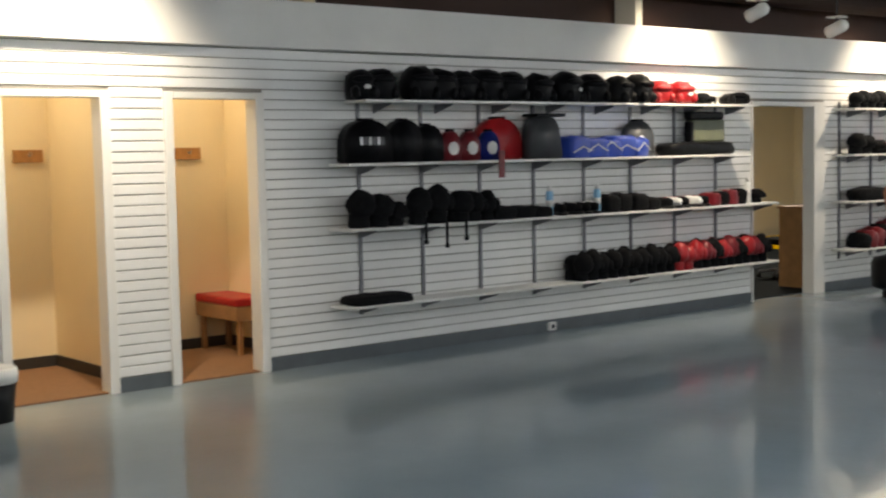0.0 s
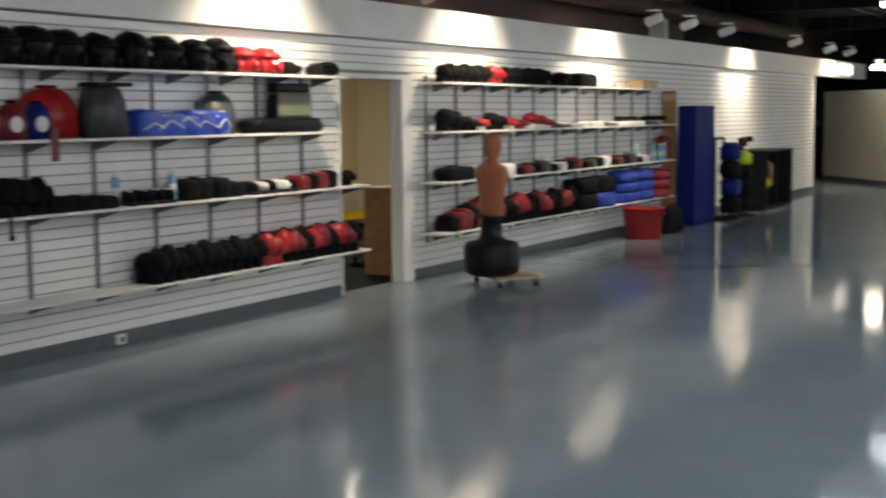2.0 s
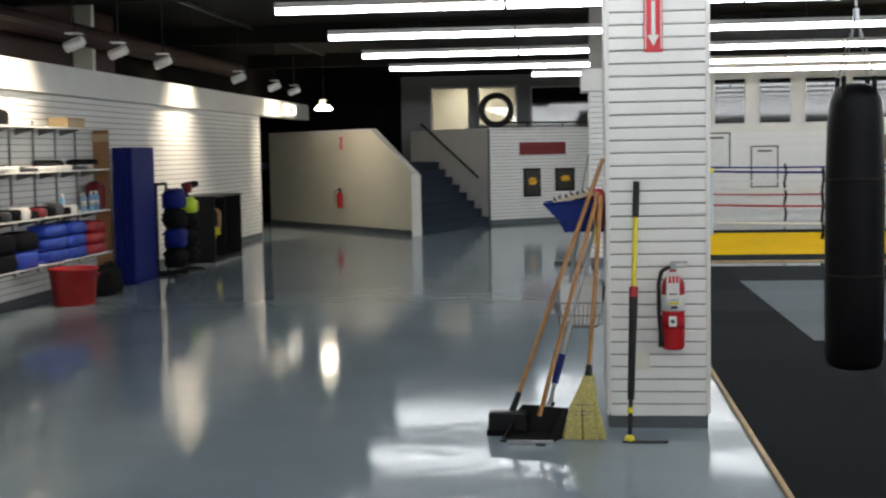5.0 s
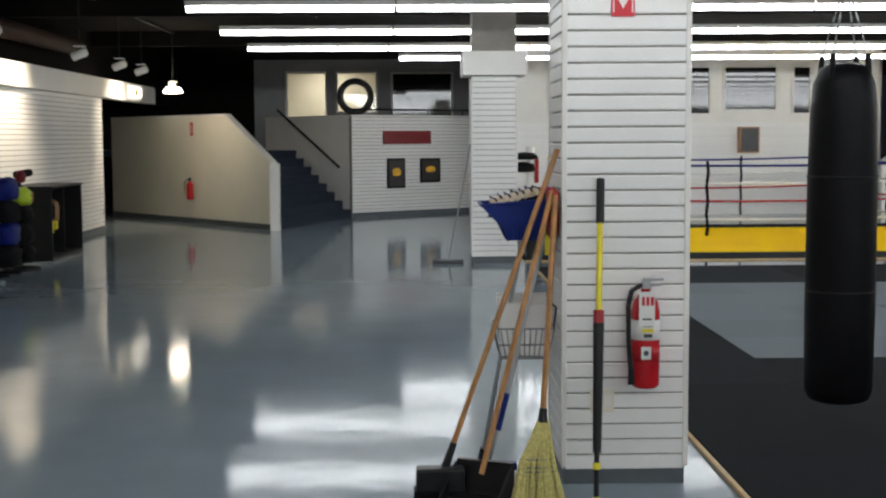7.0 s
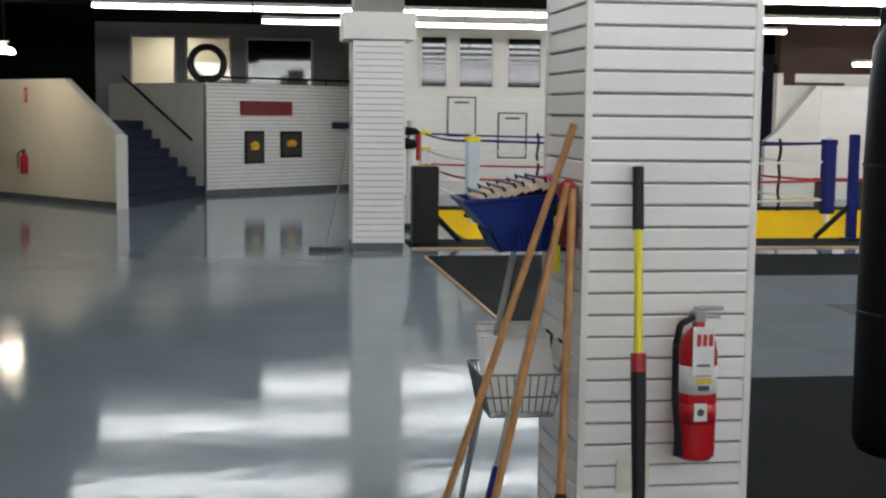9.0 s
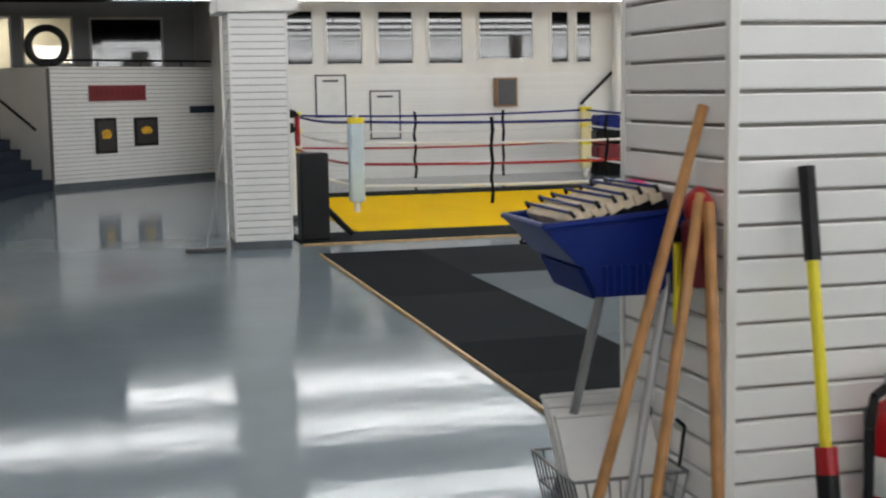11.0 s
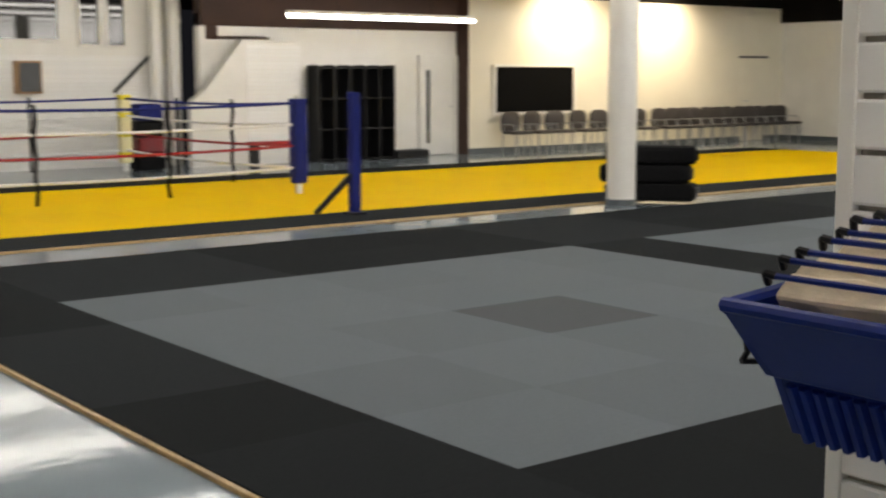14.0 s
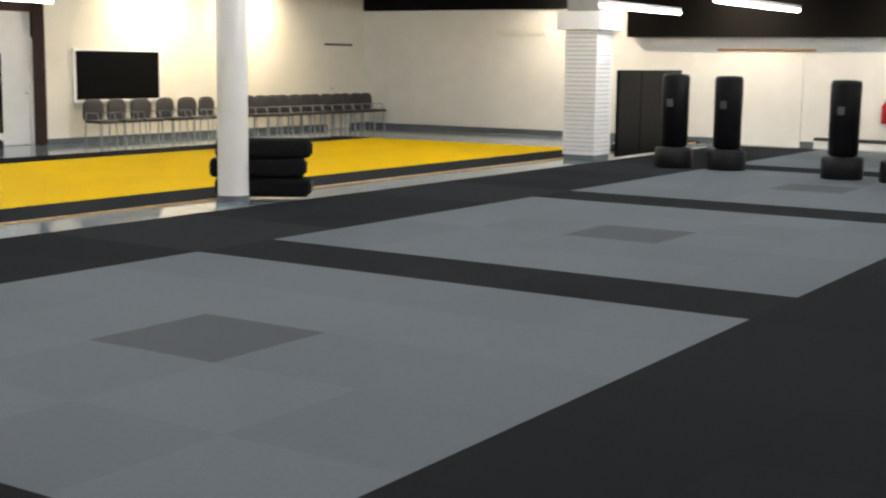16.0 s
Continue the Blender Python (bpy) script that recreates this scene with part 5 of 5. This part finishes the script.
for x0, x1, z0 in ((8.72, 9.22, 2.2), (9.50, 10.17, 2.2), (10.5, 11.17, 2.2), (11.5, 12.17, 2.2), (12.52, 13.62, 2.28), (14.02, 14.36, 2.2), (14.55, 14.85, 2.2)):
    window(x0, x1, z0, 3.18, WALL_Y, "dark glazed window in the white back wall")
for x0, x1, z0, z1, m, lab in ((12.8, 13.23, 1.34, 1.9, M_DGREY, "dark wall loudspeaker"), ):
    s = thing("loudspeaker", pose(0, WALL_Y - 0.02, 0), "dark brown loudspeaker box on the back wall", "loudspeaker")
    part("cabinet", box(x0, x1, -0.22, 0.0, z0, z1, 0.01), M_OAK, s)
    part("grille", box(x0 + 0.03, x1 - 0.03, -0.235, -0.222, z0 + 0.03, z1 - 0.03, 0.005), M_DGREY, s)
for x0, x1, z0, z1 in ((9.25, 9.85, 1.19, 2.0), (10.3, 10.91, 0.75, 1.69)):
    f = thing("framed_chart", pose(0, WALL_Y - 0.02, 0), "white chart in a thin black frame", "framed chart", "framed charts")
    part("sheet", box(x0 + 0.03, x1 - 0.03, -0.02, -0.008, z0 + 0.03, z1 - 0.03), M_PAPER, f)
    for a in ((x0, x0 + 0.03, z0, z1), (x1 - 0.03, x1, z0, z1)):
        part("frame", box(a[0], a[1], -0.03, 0.0, a[2], a[3]), M_DGREY, f)
    for z in (z0, z1 - 0.03):
        part("frame", box(x0 + 0.0305, x1 - 0.0305, -0.03, 0.0, z, z + 0.03), M_DGREY, f)
    part("text_line", box(x0 + 0.15, x1 - 0.15, -0.022, -0.0205, z1 - 0.14, z1 - 0.10), M_DGREY, f)
for x in (15.35, 15.72):
    c = thing("white_pipe", pose(x, WALL_Y - 0.25, 0), "tall white painted pipe by the back wall", "pipe", "white pipes")
    part("shaft", rod((0, 0, 0), (0, 0, CEIL - 0.01), 0.12, n=16), M_WHITE, c)
    part("collar", rod((0, 0, 2.6), (0, 0, 2.7), 0.14, n=16), M_WHITE, c)
ramp = structure("wall_ramp", prism([(15.6, 0), (17.9, 0), (17.9, 2.25), (16.7, 2.25), (15.95, 1.35), (15.6, 1.1)], 28.9, 29.05), M_WHITE, "white boarded side wall of a stair")
structure("trim_ramp", prism([(15.58, 1.105), (15.93, 1.355), (16.69, 2.255), (17.9, 2.255), (17.9, 2.30), (16.66, 2.30), (15.9, 1.40), (15.58, 1.15)], 28.86, 29.08), M_WHITE, "white sloping cap of the stair wall")
hr = thing("handrail", pose(0, WALL_Y - 0.1, 0), "dark steel handrail leaning up by the stair", "handrail")
part("rail", rod((14.6, 0, 1.35), (15.3, 0, 2.0), 0.03), M_BLACKM, hr)
part("bracket", rod((14.9, 0, 1.62), (14.9, 0.1, 1.60), 0.015), M_BLACKM, hr)
bx = thing("brown_beam", pose(16.2, 29.3, 2.25), "dark brown timber post under the ceiling", "post")
part("post_shaft", box(-0.12, 0.12, -0.12, 0.12, 0.055, CEIL - 2.26), M_BROWN, bx)
part("ledge", box(0.121, 1.2, -0.1, 0.1, 0.055, 0.12), M_BROWN, bx)

lk = thing("black_shelving", pose(0, 28.95, 0), "tall black open locker unit against the white wall", "lockers")
part("back_board", box(18.1, 19.85, 0.0, 0.03, 0.02, 1.82), M_BLACKM, lk)
for i in range(6):
    x = 18.1 + 1.75 * i / 5
    part("divider", box(x - 0.015, x + 0.015, -0.38, -0.001, 0.0, 1.84), M_BLACKM, lk)
for j in range(4):
    for i in range(5):
        x = 18.115 + 1.75 * i / 5
        part("shelf_board", box(x + 0.002, x + 0.318, -0.37, -0.002, 0.02 + 0.585 * j, 0.045 + 0.585 * j), M_BLACKM, lk)
dw = tagged(new("door_4"), "closed white door with a narrow dark window", "", "", "structure")
part("leaf", box(20.98, 21.78, 29.13, 29.17, 0.01, 1.98, 0.004), M_WHITE, dw)
part("vision_panel", box(21.06, 21.14, 29.122, 29.129, 0.25, 1.75), M_GLASSD, dw)
part("frame", box(20.88, 20.975, 29.10, 29.19, 0, 2.06, 0.004), M_WHITE, dw)
part("frame", box(21.785, 21.86, 29.10, 29.19, 0, 2.06, 0.004), M_WHITE, dw)
part("frame", box(20.976, 21.784, 29.10, 29.19, 1.985, 2.06, 0.004), M_WHITE, dw)
part("door_handle", rod((21.66, 29.09, 1.0), (21.72, 29.09, 1.0), 0.012), M_STEEL, dw)
bnc = thing("low_bench", pose(16.9, 28.2, 0), "low black weight bench with a red cushion", "bench")
part("top", box(-0.5, 0.5, -0.16, 0.16, 0.40, 0.46, 0.02), M_RED, bnc)
for sx in (-0.42, 0.42):
    part("leg", box(sx - 0.03, sx + 0.03, -0.14, 0.14, 0, 0.40, 0.005), M_BLACKM, bnc)

pst = thing("pad_stack", pose(14.72, 28.85, 0), "stacked dark blue and black kick shields by the back wall", "kick shields")
for i in range(4):
    part("shield", box(-0.27 + 0.02 * (i % 2), 0.27 - 0.015 * i, -0.2, 0.2, 0.002 + 0.29 * i, 0.288 + 0.29 * i, 0.05), (M_CLOTH, M_DRED, M_BLACK, M_NAVY)[i], pst)
stp = thing("black_step", pose(20.3, 28.75, 0), "low black step box beside the lockers", "step")
part("platform", box(-0.4, 0.4, -0.2, 0.2, 0.0, 0.15, 0.02), M_BLACKM, stp)
part("tread", box(-0.38, 0.38, -0.18, 0.18, 0.151, 0.165, 0.004), M_DGREY, stp)

# wall with the large screen and chairs
sc = thing("wall_screen", pose(0, TV_Y, 0), "wide black opening in a white surround", "screen")
part("panel", box(22.62, 24.86, -0.03, -0.008, 0.86, 1.82), M_SCREEN, sc)
for a in ((22.55, 22.62, 0.80, 1.88), (24.86, 24.93, 0.80, 1.88)):
    part("surround", box(a[0], a[1], -0.05, -0.006, a[2], a[3], 0.004), M_WHITE, sc)
for z in (0.80, 1.82):
    part("surround", box(22.621, 24.859, -0.048, -0.006, z, z + 0.06, 0.004), M_WHITE, sc)


def chair_at(m):
    g = thing("stacking_chair", m, "grey-brown stacking chair with a rounded back", "chair", "row of chairs")
    part("seat", box(-0.25, 0.25, -0.24, 0.22, 0.42, 0.485, 0.025), M_CHAIR, g)
    bm = blob(0.27, 0.04, 0.42, 3, 0.05, at=(0, 0.24, 0.47), square=0.65)
    part("backrest", bm, M_CHAIR, g, smooth=True)
    for sx in (-0.21, 0.21):
        part("front_leg", rod((sx, -0.2, 0.0), (sx, -0.17, 0.43), 0.012, n=6), M_STEEL, g)
        part("back_leg", rod((sx, 0.25, 0.0), (sx, 0.21, 0.62), 0.012, n=6), M_STEEL, g)
        part("arm", pipe([(sx, -0.17, 0.43), (sx, -0.12, 0.62), (sx, 0.2, 0.62)], 0.011, 6), M_STEEL, g)
    return g


M_CHAIR = mat("grey_brown_chair", (0.05, 0.044, 0.042), 0.6, var=0.1)
first = chair_at(pose(22.75, 28.2, 0))
for i in range(1, 7):
    copy_thing(first, pose(22.75 + 0.62 * i + (0.1 if i > 2 else 0), 28.2, 0, 0, 0, (4, -6, 3, -3, 5, -2)[i - 1]))
for i in range(12):
    copy_thing(first, pose(27.35 + 0.40 * i, 28.25 - 0.02 * (i % 3), 0, 0, 0, (3, -4, 2)[i % 3]))
for i, y in enumerate((20.6, 22.4, 24.2)):
    v = thing("wall_vent", pose(32.19, y, 2.35), "long white ventilation strip high on the wall", "vent", "wall vents")
    part("frame", box(-0.03, 0.0, -0.7, 0.7, 0, 0.13, 0.004), M_WHITE, v)
    for k in range(3):
        part("slat", box(-0.04, -0.031, -0.66, 0.66, 0.022 + 0.035 * k, 0.04 + 0.035 * k), M_CREAM, v)
dd = tagged(new("door_5"), "flush cream door in the side wall", "", "", "structure")
part("leaf", box(30.6, 31.5, TV_Y - 0.02, TV_Y - 0.004, 0.005, 2.05, 0.003), M_CREAM, dd)
part("header", box(30.5, 31.6, TV_Y - 0.035, TV_Y - 0.004, 2.06, 2.11, 0.003), M_DGREY, dd)
part("door_handle", rod((30.7, TV_Y - 0.05, 1.0), (30.8, TV_Y - 0.05, 1.0), 0.014), M_STEEL, dd)

# round white column with stacked pads
col = thing("round_column", pose(16.82, 19.36, 0), "slim round white steel column", "column")
part("shaft", rod((0, 0, 0.0), (0, 0, CEIL - 0.005), 0.185, n=28), M_WHITE, col, smooth=False)
part("foot_ring", rod((0, 0, 0.0), (0, 0, 0.07), 0.195, n=28), M_BASE, col)
for i in range(3):
    f = thing("foam_roller", pose(17.27 - 0.04 * (i % 2), 19.27 + 0.05 * (i % 2), 0.03 + 0.237 * i, 0, 0, -57 + 4 * i), "thick black foam block stacked by the column", "foam block", "black foam blocks")
    bm = box(-0.58, 0.58, -0.2, 0.2, 0.0, 0.232, 0.06)
    part("foam", bm, M_CLOTH, f)
    part("end_cap", box(0.575, 0.60, -0.12, 0.12, 0.05, 0.18, 0.01), M_BLACKM, f)

# black mirror lockers, standing bags, door on the right
gl = thing("folding_screen", pose(26.95, 18.9, 0.026), "tall glossy black folding screen behind the pillar", "screen")
for i in range(3):
    part("leaf", box(0.96 * i - 0.47, 0.96 * i + 0.47, -0.03, 0.03, 0, 1.56, 0.006), M_SCREEN, gl)


def standing_bag(x, y, h):
    g = thing("standing_bag", pose(x, y, 0.0), "black free-standing punch bag on a round base", "punching bag", "free-standing bags")
    part("base", lathe([(0.29, 0), (0.31, 0.02), (0.31, 0.31), (0.29, 0.35), (0.16, 0.37)], 24), M_BLACKM, g, smooth=True)
    part("bag_body", lathe([(0.19, 0.372), (0.22, 0.40), (0.225, h - 0.06), (0.20, h - 0.01), (0.10, h)], 24), M_BLACK, g, smooth=True)
    part("badge", box(-0.235, -0.222, -0.05, 0.05, h * 0.66, h * 0.74), M_DGREY, g)


standing_bag(25.0, 17.15, 1.55)
standing_bag(25.15, 16.3, 1.53)
standing_bag(24.7, 14.3, 1.5)
standing_bag(24.6, 13.4, 1.5)
dg = tagged(new("door_6"), "plain white double door with a dark header", "", "", "structure")
part("leaf", box(32.17, 32.195, 17.35, 19.0, 0.0, 1.98, 0.004), M_WHITE, dg)
part("header", box(32.15, 32.195, 17.1, 19.25, 2.0, 2.05, 0.004), M_OAK, dg)
sh = tagged(new("trim_low_wall"), "white low wall panel along the side wall", "", "", "structure")
part("panel", box(32.0, 32.19, 8.0, 17.0, 0.0, 0.16, 0.004), M_WHITE, sh)
part("dark_cap", box(31.98, 32.19, 8.0, 17.0, 0.161, 0.22, 0.004), M_DBASE, sh)
e2 = thing("fire_extinguisher", pose(32.123, 15.6, 0.55), "small red fire extinguisher on the white wall", "fire extinguisher")
part("cylinder", lathe([(0.06, 0), (0.075, 0.02), (0.075, 0.36), (0.03, 0.44)], 18), M_EXT, e2, smooth=True)
part("valve", box(-0.03, 0.03, -0.03, 0.03, 0.44, 0.5, 0.005), M_STEEL, e2)
for y, z, w, h, m, lab in ((15.5, 1.85, 0.12, 0.22, M_SIGN, "small red sign on the white wall"), (14.3, 1.62, 0.4, 0.3, M_LBLUE, "pale poster on the white wall"), (13.3, 1.35, 0.3, 0.6, M_DRED, "red framed poster on the white wall")):
    s = thing("wall_poster", pose(32.192, y, z), lab, "poster")
    part("sheet", box(-0.012, 0.0, -w / 2, w / 2, 0, h), m, s)
    part("margin", box(-0.014, -0.0125, -w / 2, w / 2, h * 0.86, h), M_PAPER, s)

# ---- signs, fittings and stair details at the far end ----
def on_low_wall(s, z):
    p = B + dW * s - nW * 0.03
    return Matrix.Translation((p.x, p.y, z)) @ Matrix.Rotation(math.atan2(dW.y, dW.x), 4, "Z")


ms = thing("maroon_sign", on_low_wall(0.80, 1.57), "dark red board on the landing wall", "sign")
part("board", box(0, 1.30, -0.03, 0.0, 0, 0.29, 0.006), M_MAROON, ms)
for i in range(9):
    part("lettering", box(0.12 + 0.12 * i, 0.19 + 0.12 * i, -0.033, -0.031, 0.09, 0.2), M_DRED, ms)
for s, z, w, h in ((0.90, 0.60, 0.48, 0.66), (1.80, 0.71, 0.56, 0.54)):
    p = thing("framed_poster", on_low_wall(s, z), "dark framed poster with a golden centre", "poster", "framed posters")
    part("frame", box(0, w, -0.03, 0, 0, h, 0.008), M_BLACKM, p)
    part("picture", box(0.05, w - 0.05, -0.034, -0.031, 0.05, h - 0.05), M_DBASE, p)
    part("centre", blob(w * 0.24, 0.004, h * 0.26, 2, 0.3, at=(w / 2, -0.034, h * 0.42)), M_MUSTARD, p)
lr = thing("landing_rail", pose(0, 0, 0), "black steel rail on the landing wall", "handrail")
part("top_rail", rod((*along(B, dW, -0.1, 0.06, nW), 2.32), (*along(B, dW, 4.2, 0.06, nW), 2.32), 0.022), M_BLACKM, lr)
for i in range(5):
    q0 = along(B, dW, 0.1 + i, 0.06, nW)
    part("stanchion", rod((*q0, 2.2), (*q0, 2.32), 0.014), M_BLACKM, lr)
sr = thing("stair_rail", pose(0, 0, 0), "black handrail rising along the stair wall", "handrail")
dS = Vector((-0.66, 0.75))
part("rail", rod((*along(B, dS, 0.35, -0.08, Vector((0.75, 0.66))), 1.08), (*along(B, dS, 2.6, -0.08, Vector((0.75, 0.66))), 2.35), 0.025), M_BLACKM, sr)
part("bracket", rod((*along(B, dS, 0.6, -0.08, Vector((0.75, 0.66))), 1.2), (*along(B, dS, 0.6, 0.02, Vector((0.75, 0.66))), 1.2), 0.012), M_BLACKM, sr)
part("bracket", rod((*along(B, dS, 2.2, -0.08, Vector((0.75, 0.66))), 2.1), (*along(B, dS, 2.2, 0.02, Vector((0.75, 0.66))), 2.1), 0.012), M_BLACKM, sr)
window(2.46, 3.45, 2.25, 3.4, 36.0, "lit interior window of the raised office", M_PANE)
window(3.77, 4.77, 2.40, 3.4, 36.0, "lit interior window of the raised office", M_PANE)
window(5.22, 6.75, 2.25, 3.37, 36.0, "dark interior window of the raised office")
ty = thing("black_ring", pose(4.25, 35.75, 2.30), "large black ring standing in front of the office window", "ring")
bm = lathe([(0.33, -0.05), (0.465, -0.05), (0.48, 0.0), (0.465, 0.05), (0.33, 0.05), (0.315, 0.0), (0.33, -0.05)], 36)
bmesh.ops.delete(bm, geom=[f for f in bm.faces if len(f.verts) > 4], context="FACES_ONLY")
bmesh.ops.remove_doubles(bm, verts=bm.verts[:], dist=0.0001)
bmesh.ops.rotate(bm, verts=bm.verts[:], cent=(0, 0, 0), matrix=Matrix.Rotation(radians(90), 3, "X"))
bmesh.ops.translate(bm, verts=bm.verts[:], vec=(0, 0, 0.48))
part("tyre", bm, M_DGREY, ty, smooth=True)
part("stand", box(-0.2, 0.2, -0.1, 0.1, -0.85, 0.0), M_BLACKM, ty)
for s, (z0, z1), m, lab, cat in ((3.02, (0.48, 0.97), M_EXT, "red fire extinguisher on the partition", "fire extinguisher"),):
    p = A + dP * s - nP * 0.071
    e3 = thing("fire_extinguisher", pose(p.x, p.y, z0), lab, cat)
    part("cylinder", lathe([(0.06, 0), (0.07, 0.02), (0.07, 0.30), (0.03, 0.36)], 18), m, e3, smooth=True)
    part("valve", box(-0.025, 0.025, -0.03, 0.03, 0.36, 0.44, 0.005), M_BLACKM, e3)
    part("hose", pipe([(-0.03, -0.03, 0.42), (-0.10, -0.04, 0.36), (-0.10, -0.04, 0.1)], 0.012), M_BLACKM, e3)
p = A + dP * 3.02 - nP * 0.008
rt = thing("red_tag", Matrix.Translation((p.x, p.y, 1.77)) @ Matrix.Rotation(math.atan2(dP.y, dP.x), 4, "Z"), "narrow red arrow sign on the partition", "sign")
part("plate", box(-0.05, 0.05, -0.004, 0.006, 0, 0.27), M_SIGN, rt)
part("arrow", box(-0.01, 0.01, 0.0062, 0.009, 0.05, 0.22), M_PAPER, rt)

mp = thing("dust_mop", pose(6.25, 19.42, 0), "flat dust mop leaning on the slatwall pillar", "mop")
part("handle", rod((0.0, 0, 0.05), (0.30, 0.05, 1.62), 0.012), M_STEEL, mp)
part("head", box(-0.22, 0.2, -0.07, 0.07, 0.0, 0.05, 0.015), M_DGREY, mp)

# exit lamp at the end of the fascia and track spots
es = thing("exit_lamp", pose(0.115, 28.4, 2.60), "small yellow and white lit sign on the fascia end", "sign")
part("case", box(-0.01, 0.05, -0.5, 0.5, -0.05, 0.16, 0.01), M_LITSIGN, es, "glowing white sign panel")
part("face", box(0.051, 0.056, -0.12, 0.12, -0.02, 0.13), M_YPL, es)
for x, y, z, lit in ((1.2, 6.75, 2.87, 0), (1.2, 8.0, 2.78, 0), (1.2, 13.4, 2.87, 0), (1.2, 14.7, 2.88, 0), (1.2, 16.3, 2.87, 0), (1.2, 20.0, 2.87, 0), (1.2, 22.4, 2.85, 0), (1.2, 24.0, 2.85, 0), (1.2, 26.8, 2.68, 1)):
    g = thing("track_spot", pose(x, y, z), "white cylindrical track spotlight under the dark ceiling", "spotlight", "track spotlights")
    bm = lathe([(0.05, -0.11), (0.06, -0.10), (0.06, 0.08), (0.04, 0.11)], 16)
    bmesh.ops.rotate(bm, verts=bm.verts[:], cent=(0, 0, 0), matrix=Matrix.Rotation(radians(70 if not lit else 160), 3, "Y"))
    part("can", bm, M_WHITE, g, smooth=True)
    part("arm", rod((0, 0, 0.03), (0, 0, CEIL - z - 0.002), 0.009), M_BLACKM, g)
    part("yoke", box(-0.07, 0.07, -0.075, 0.075, 0.10, 0.115), M_WHITE, g)
    if lit:
        part("lens", lathe([(0.17, -0.10), (0.18, -0.07), (0.12, -0.0)], 18), M_LAMP, g, "glowing warm lamp face", smooth=True)
ti = thing("light_track", pose(1.2, 0, CEIL - 0.05), "black lighting track along the ceiling", "track")
part("rail", box(-0.02, 0.02, -6, 29, 0.0, 0.045), M_BLACKM, ti)
for y in (3.0, 9.0, 15.0, 21.0, 27.0):
    structure("beam", box(-0.35, 32.0, y - 0.1, y + 0.1, CEIL - 0.28, CEIL - 0.002), M_CEIL, "black ceiling beam")
du = structure("duct", rod((-0.1, 4, CEIL - 0.45), (-0.1, 25, CEIL - 0.45), 0.14, n=14), M_BROWN, "brown painted duct above the fascia")


# ---- pieces of walls and floors ----
holes = [(D1[0] + 8 - 0.07, D1[1] + 8 + 0.075, -1, DOOR_Z + 0.05), (D2[0] + 8 - 0.07, D2[1] + 8 + 0.075, -1, DOOR_Z + 0.05), (D3[0] + 8 - 0.025, D3[1] + 8 + 0.21, -1, DOOR_Z + 0.05)]
# boards run from south to north; the wall faces east
slats(wall_west, (-0.016, 26.15), (-0.016, -8), 0.108, BAND0, [(34.15 - h[1], 34.15 - h[0], h[2], h[3]) for h in holes])
for p, x, y, w, h in ((pillar_a, 6.515, 8.225, 0.614, CEIL - 0.05), (pillar_b, 6.56, 19.42, 0.62, 2.52), (pillar_c, 25.64, 18.92, 0.62, 2.27)):
    e = 0.018
    z0 = 0.076 if p is pillar_a else 0.092
    slats(p, (x + w - e, y + 0.016), (x + e, y + 0.016), z0, h)
    slats(p, (x + 0.016, y + e), (x + 0.016, y + w - e), z0, h)
    slats(p, (x + w - 0.016, y + w - e), (x + w - 0.016, y + e), 0.092, h)
    if p is not pillar_a:
        slats(p, (x + e, y + w - 0.016), (x + w - e, y + w - 0.016), 0.092, h)
slats(low_wall, along(B, dW, 4.2), along(B, dW, 0), 0.1, 2.16)
slats(back_wall, (15.94, WALL_Y), (7.6, WALL_Y), 0.0, 2.0)

# interlocking mats, one metre square
def tiles(parent, x0, y0, nx, ny, pick, z=0.0, h=0.026, sx=1.0, sy=1.0):
    made = {}
    for i in range(nx):
        for j in range(ny):
            m = pick(i, j)
            if m is None:
                continue
            if m.name not in made:
                bm = box(0.0004, sx - 0.0004, 0.0004, sy - 0.0004, 0, h, 0.0006)
                me = bpy.data.meshes.new("mat_tile")
                bm.to_mesh(me)
                bm.free()
                me.materials.append(m)
                made[m.name] = me
            ob = new("mat_tile", made[m.name])
            ob.parent = parent
            ob.location = (x0 + i * sx, y0 + j * sy, z)


X0, Y0 = TRIM_X + 0.005, 4.63


def grey_pick(i, j):
    y = j          # row 7 starts at y = 11.63
    k = i % 6
    if 1 <= k <= 5 and 7 <= y <= 11:
        return M_MATM if (k == 3 and y == 9) else M_MATG
    if i == 0 and j in (9, 10):
        return M_MATE
    if j >= 12 and (i + j // 2) % 5 in (2, 3):
        return M_MATE
    return M_MATD


mat_floor = tagged(new("mat_floor"), "charcoal and grey square interlocking training mats", "", "", "structure")
tiles(mat_floor, X0, Y0, 24, 14, grey_pick)
dark_strip = tagged(new("mat_strip"), "charcoal mats edging the yellow mats", "", "", "structure")
tiles(dark_strip, 7.32, 19.6, 25, 1, lambda i, j: M_MATE, sy=0.95)
yellow = tagged(new("mat_yellow"), "bright yellow training mats", "", "", "structure")
tiles(yellow, 8.15, 20.555, 20, 5, lambda i, j: M_YEL)
tiles(dark_strip, 8.15, 25.56, 20, 1, lambda i, j: M_MATD, sy=0.9)

slats(ramp, (17.9, 28.9), (16.75, 28.9), 0.0, 2.2)
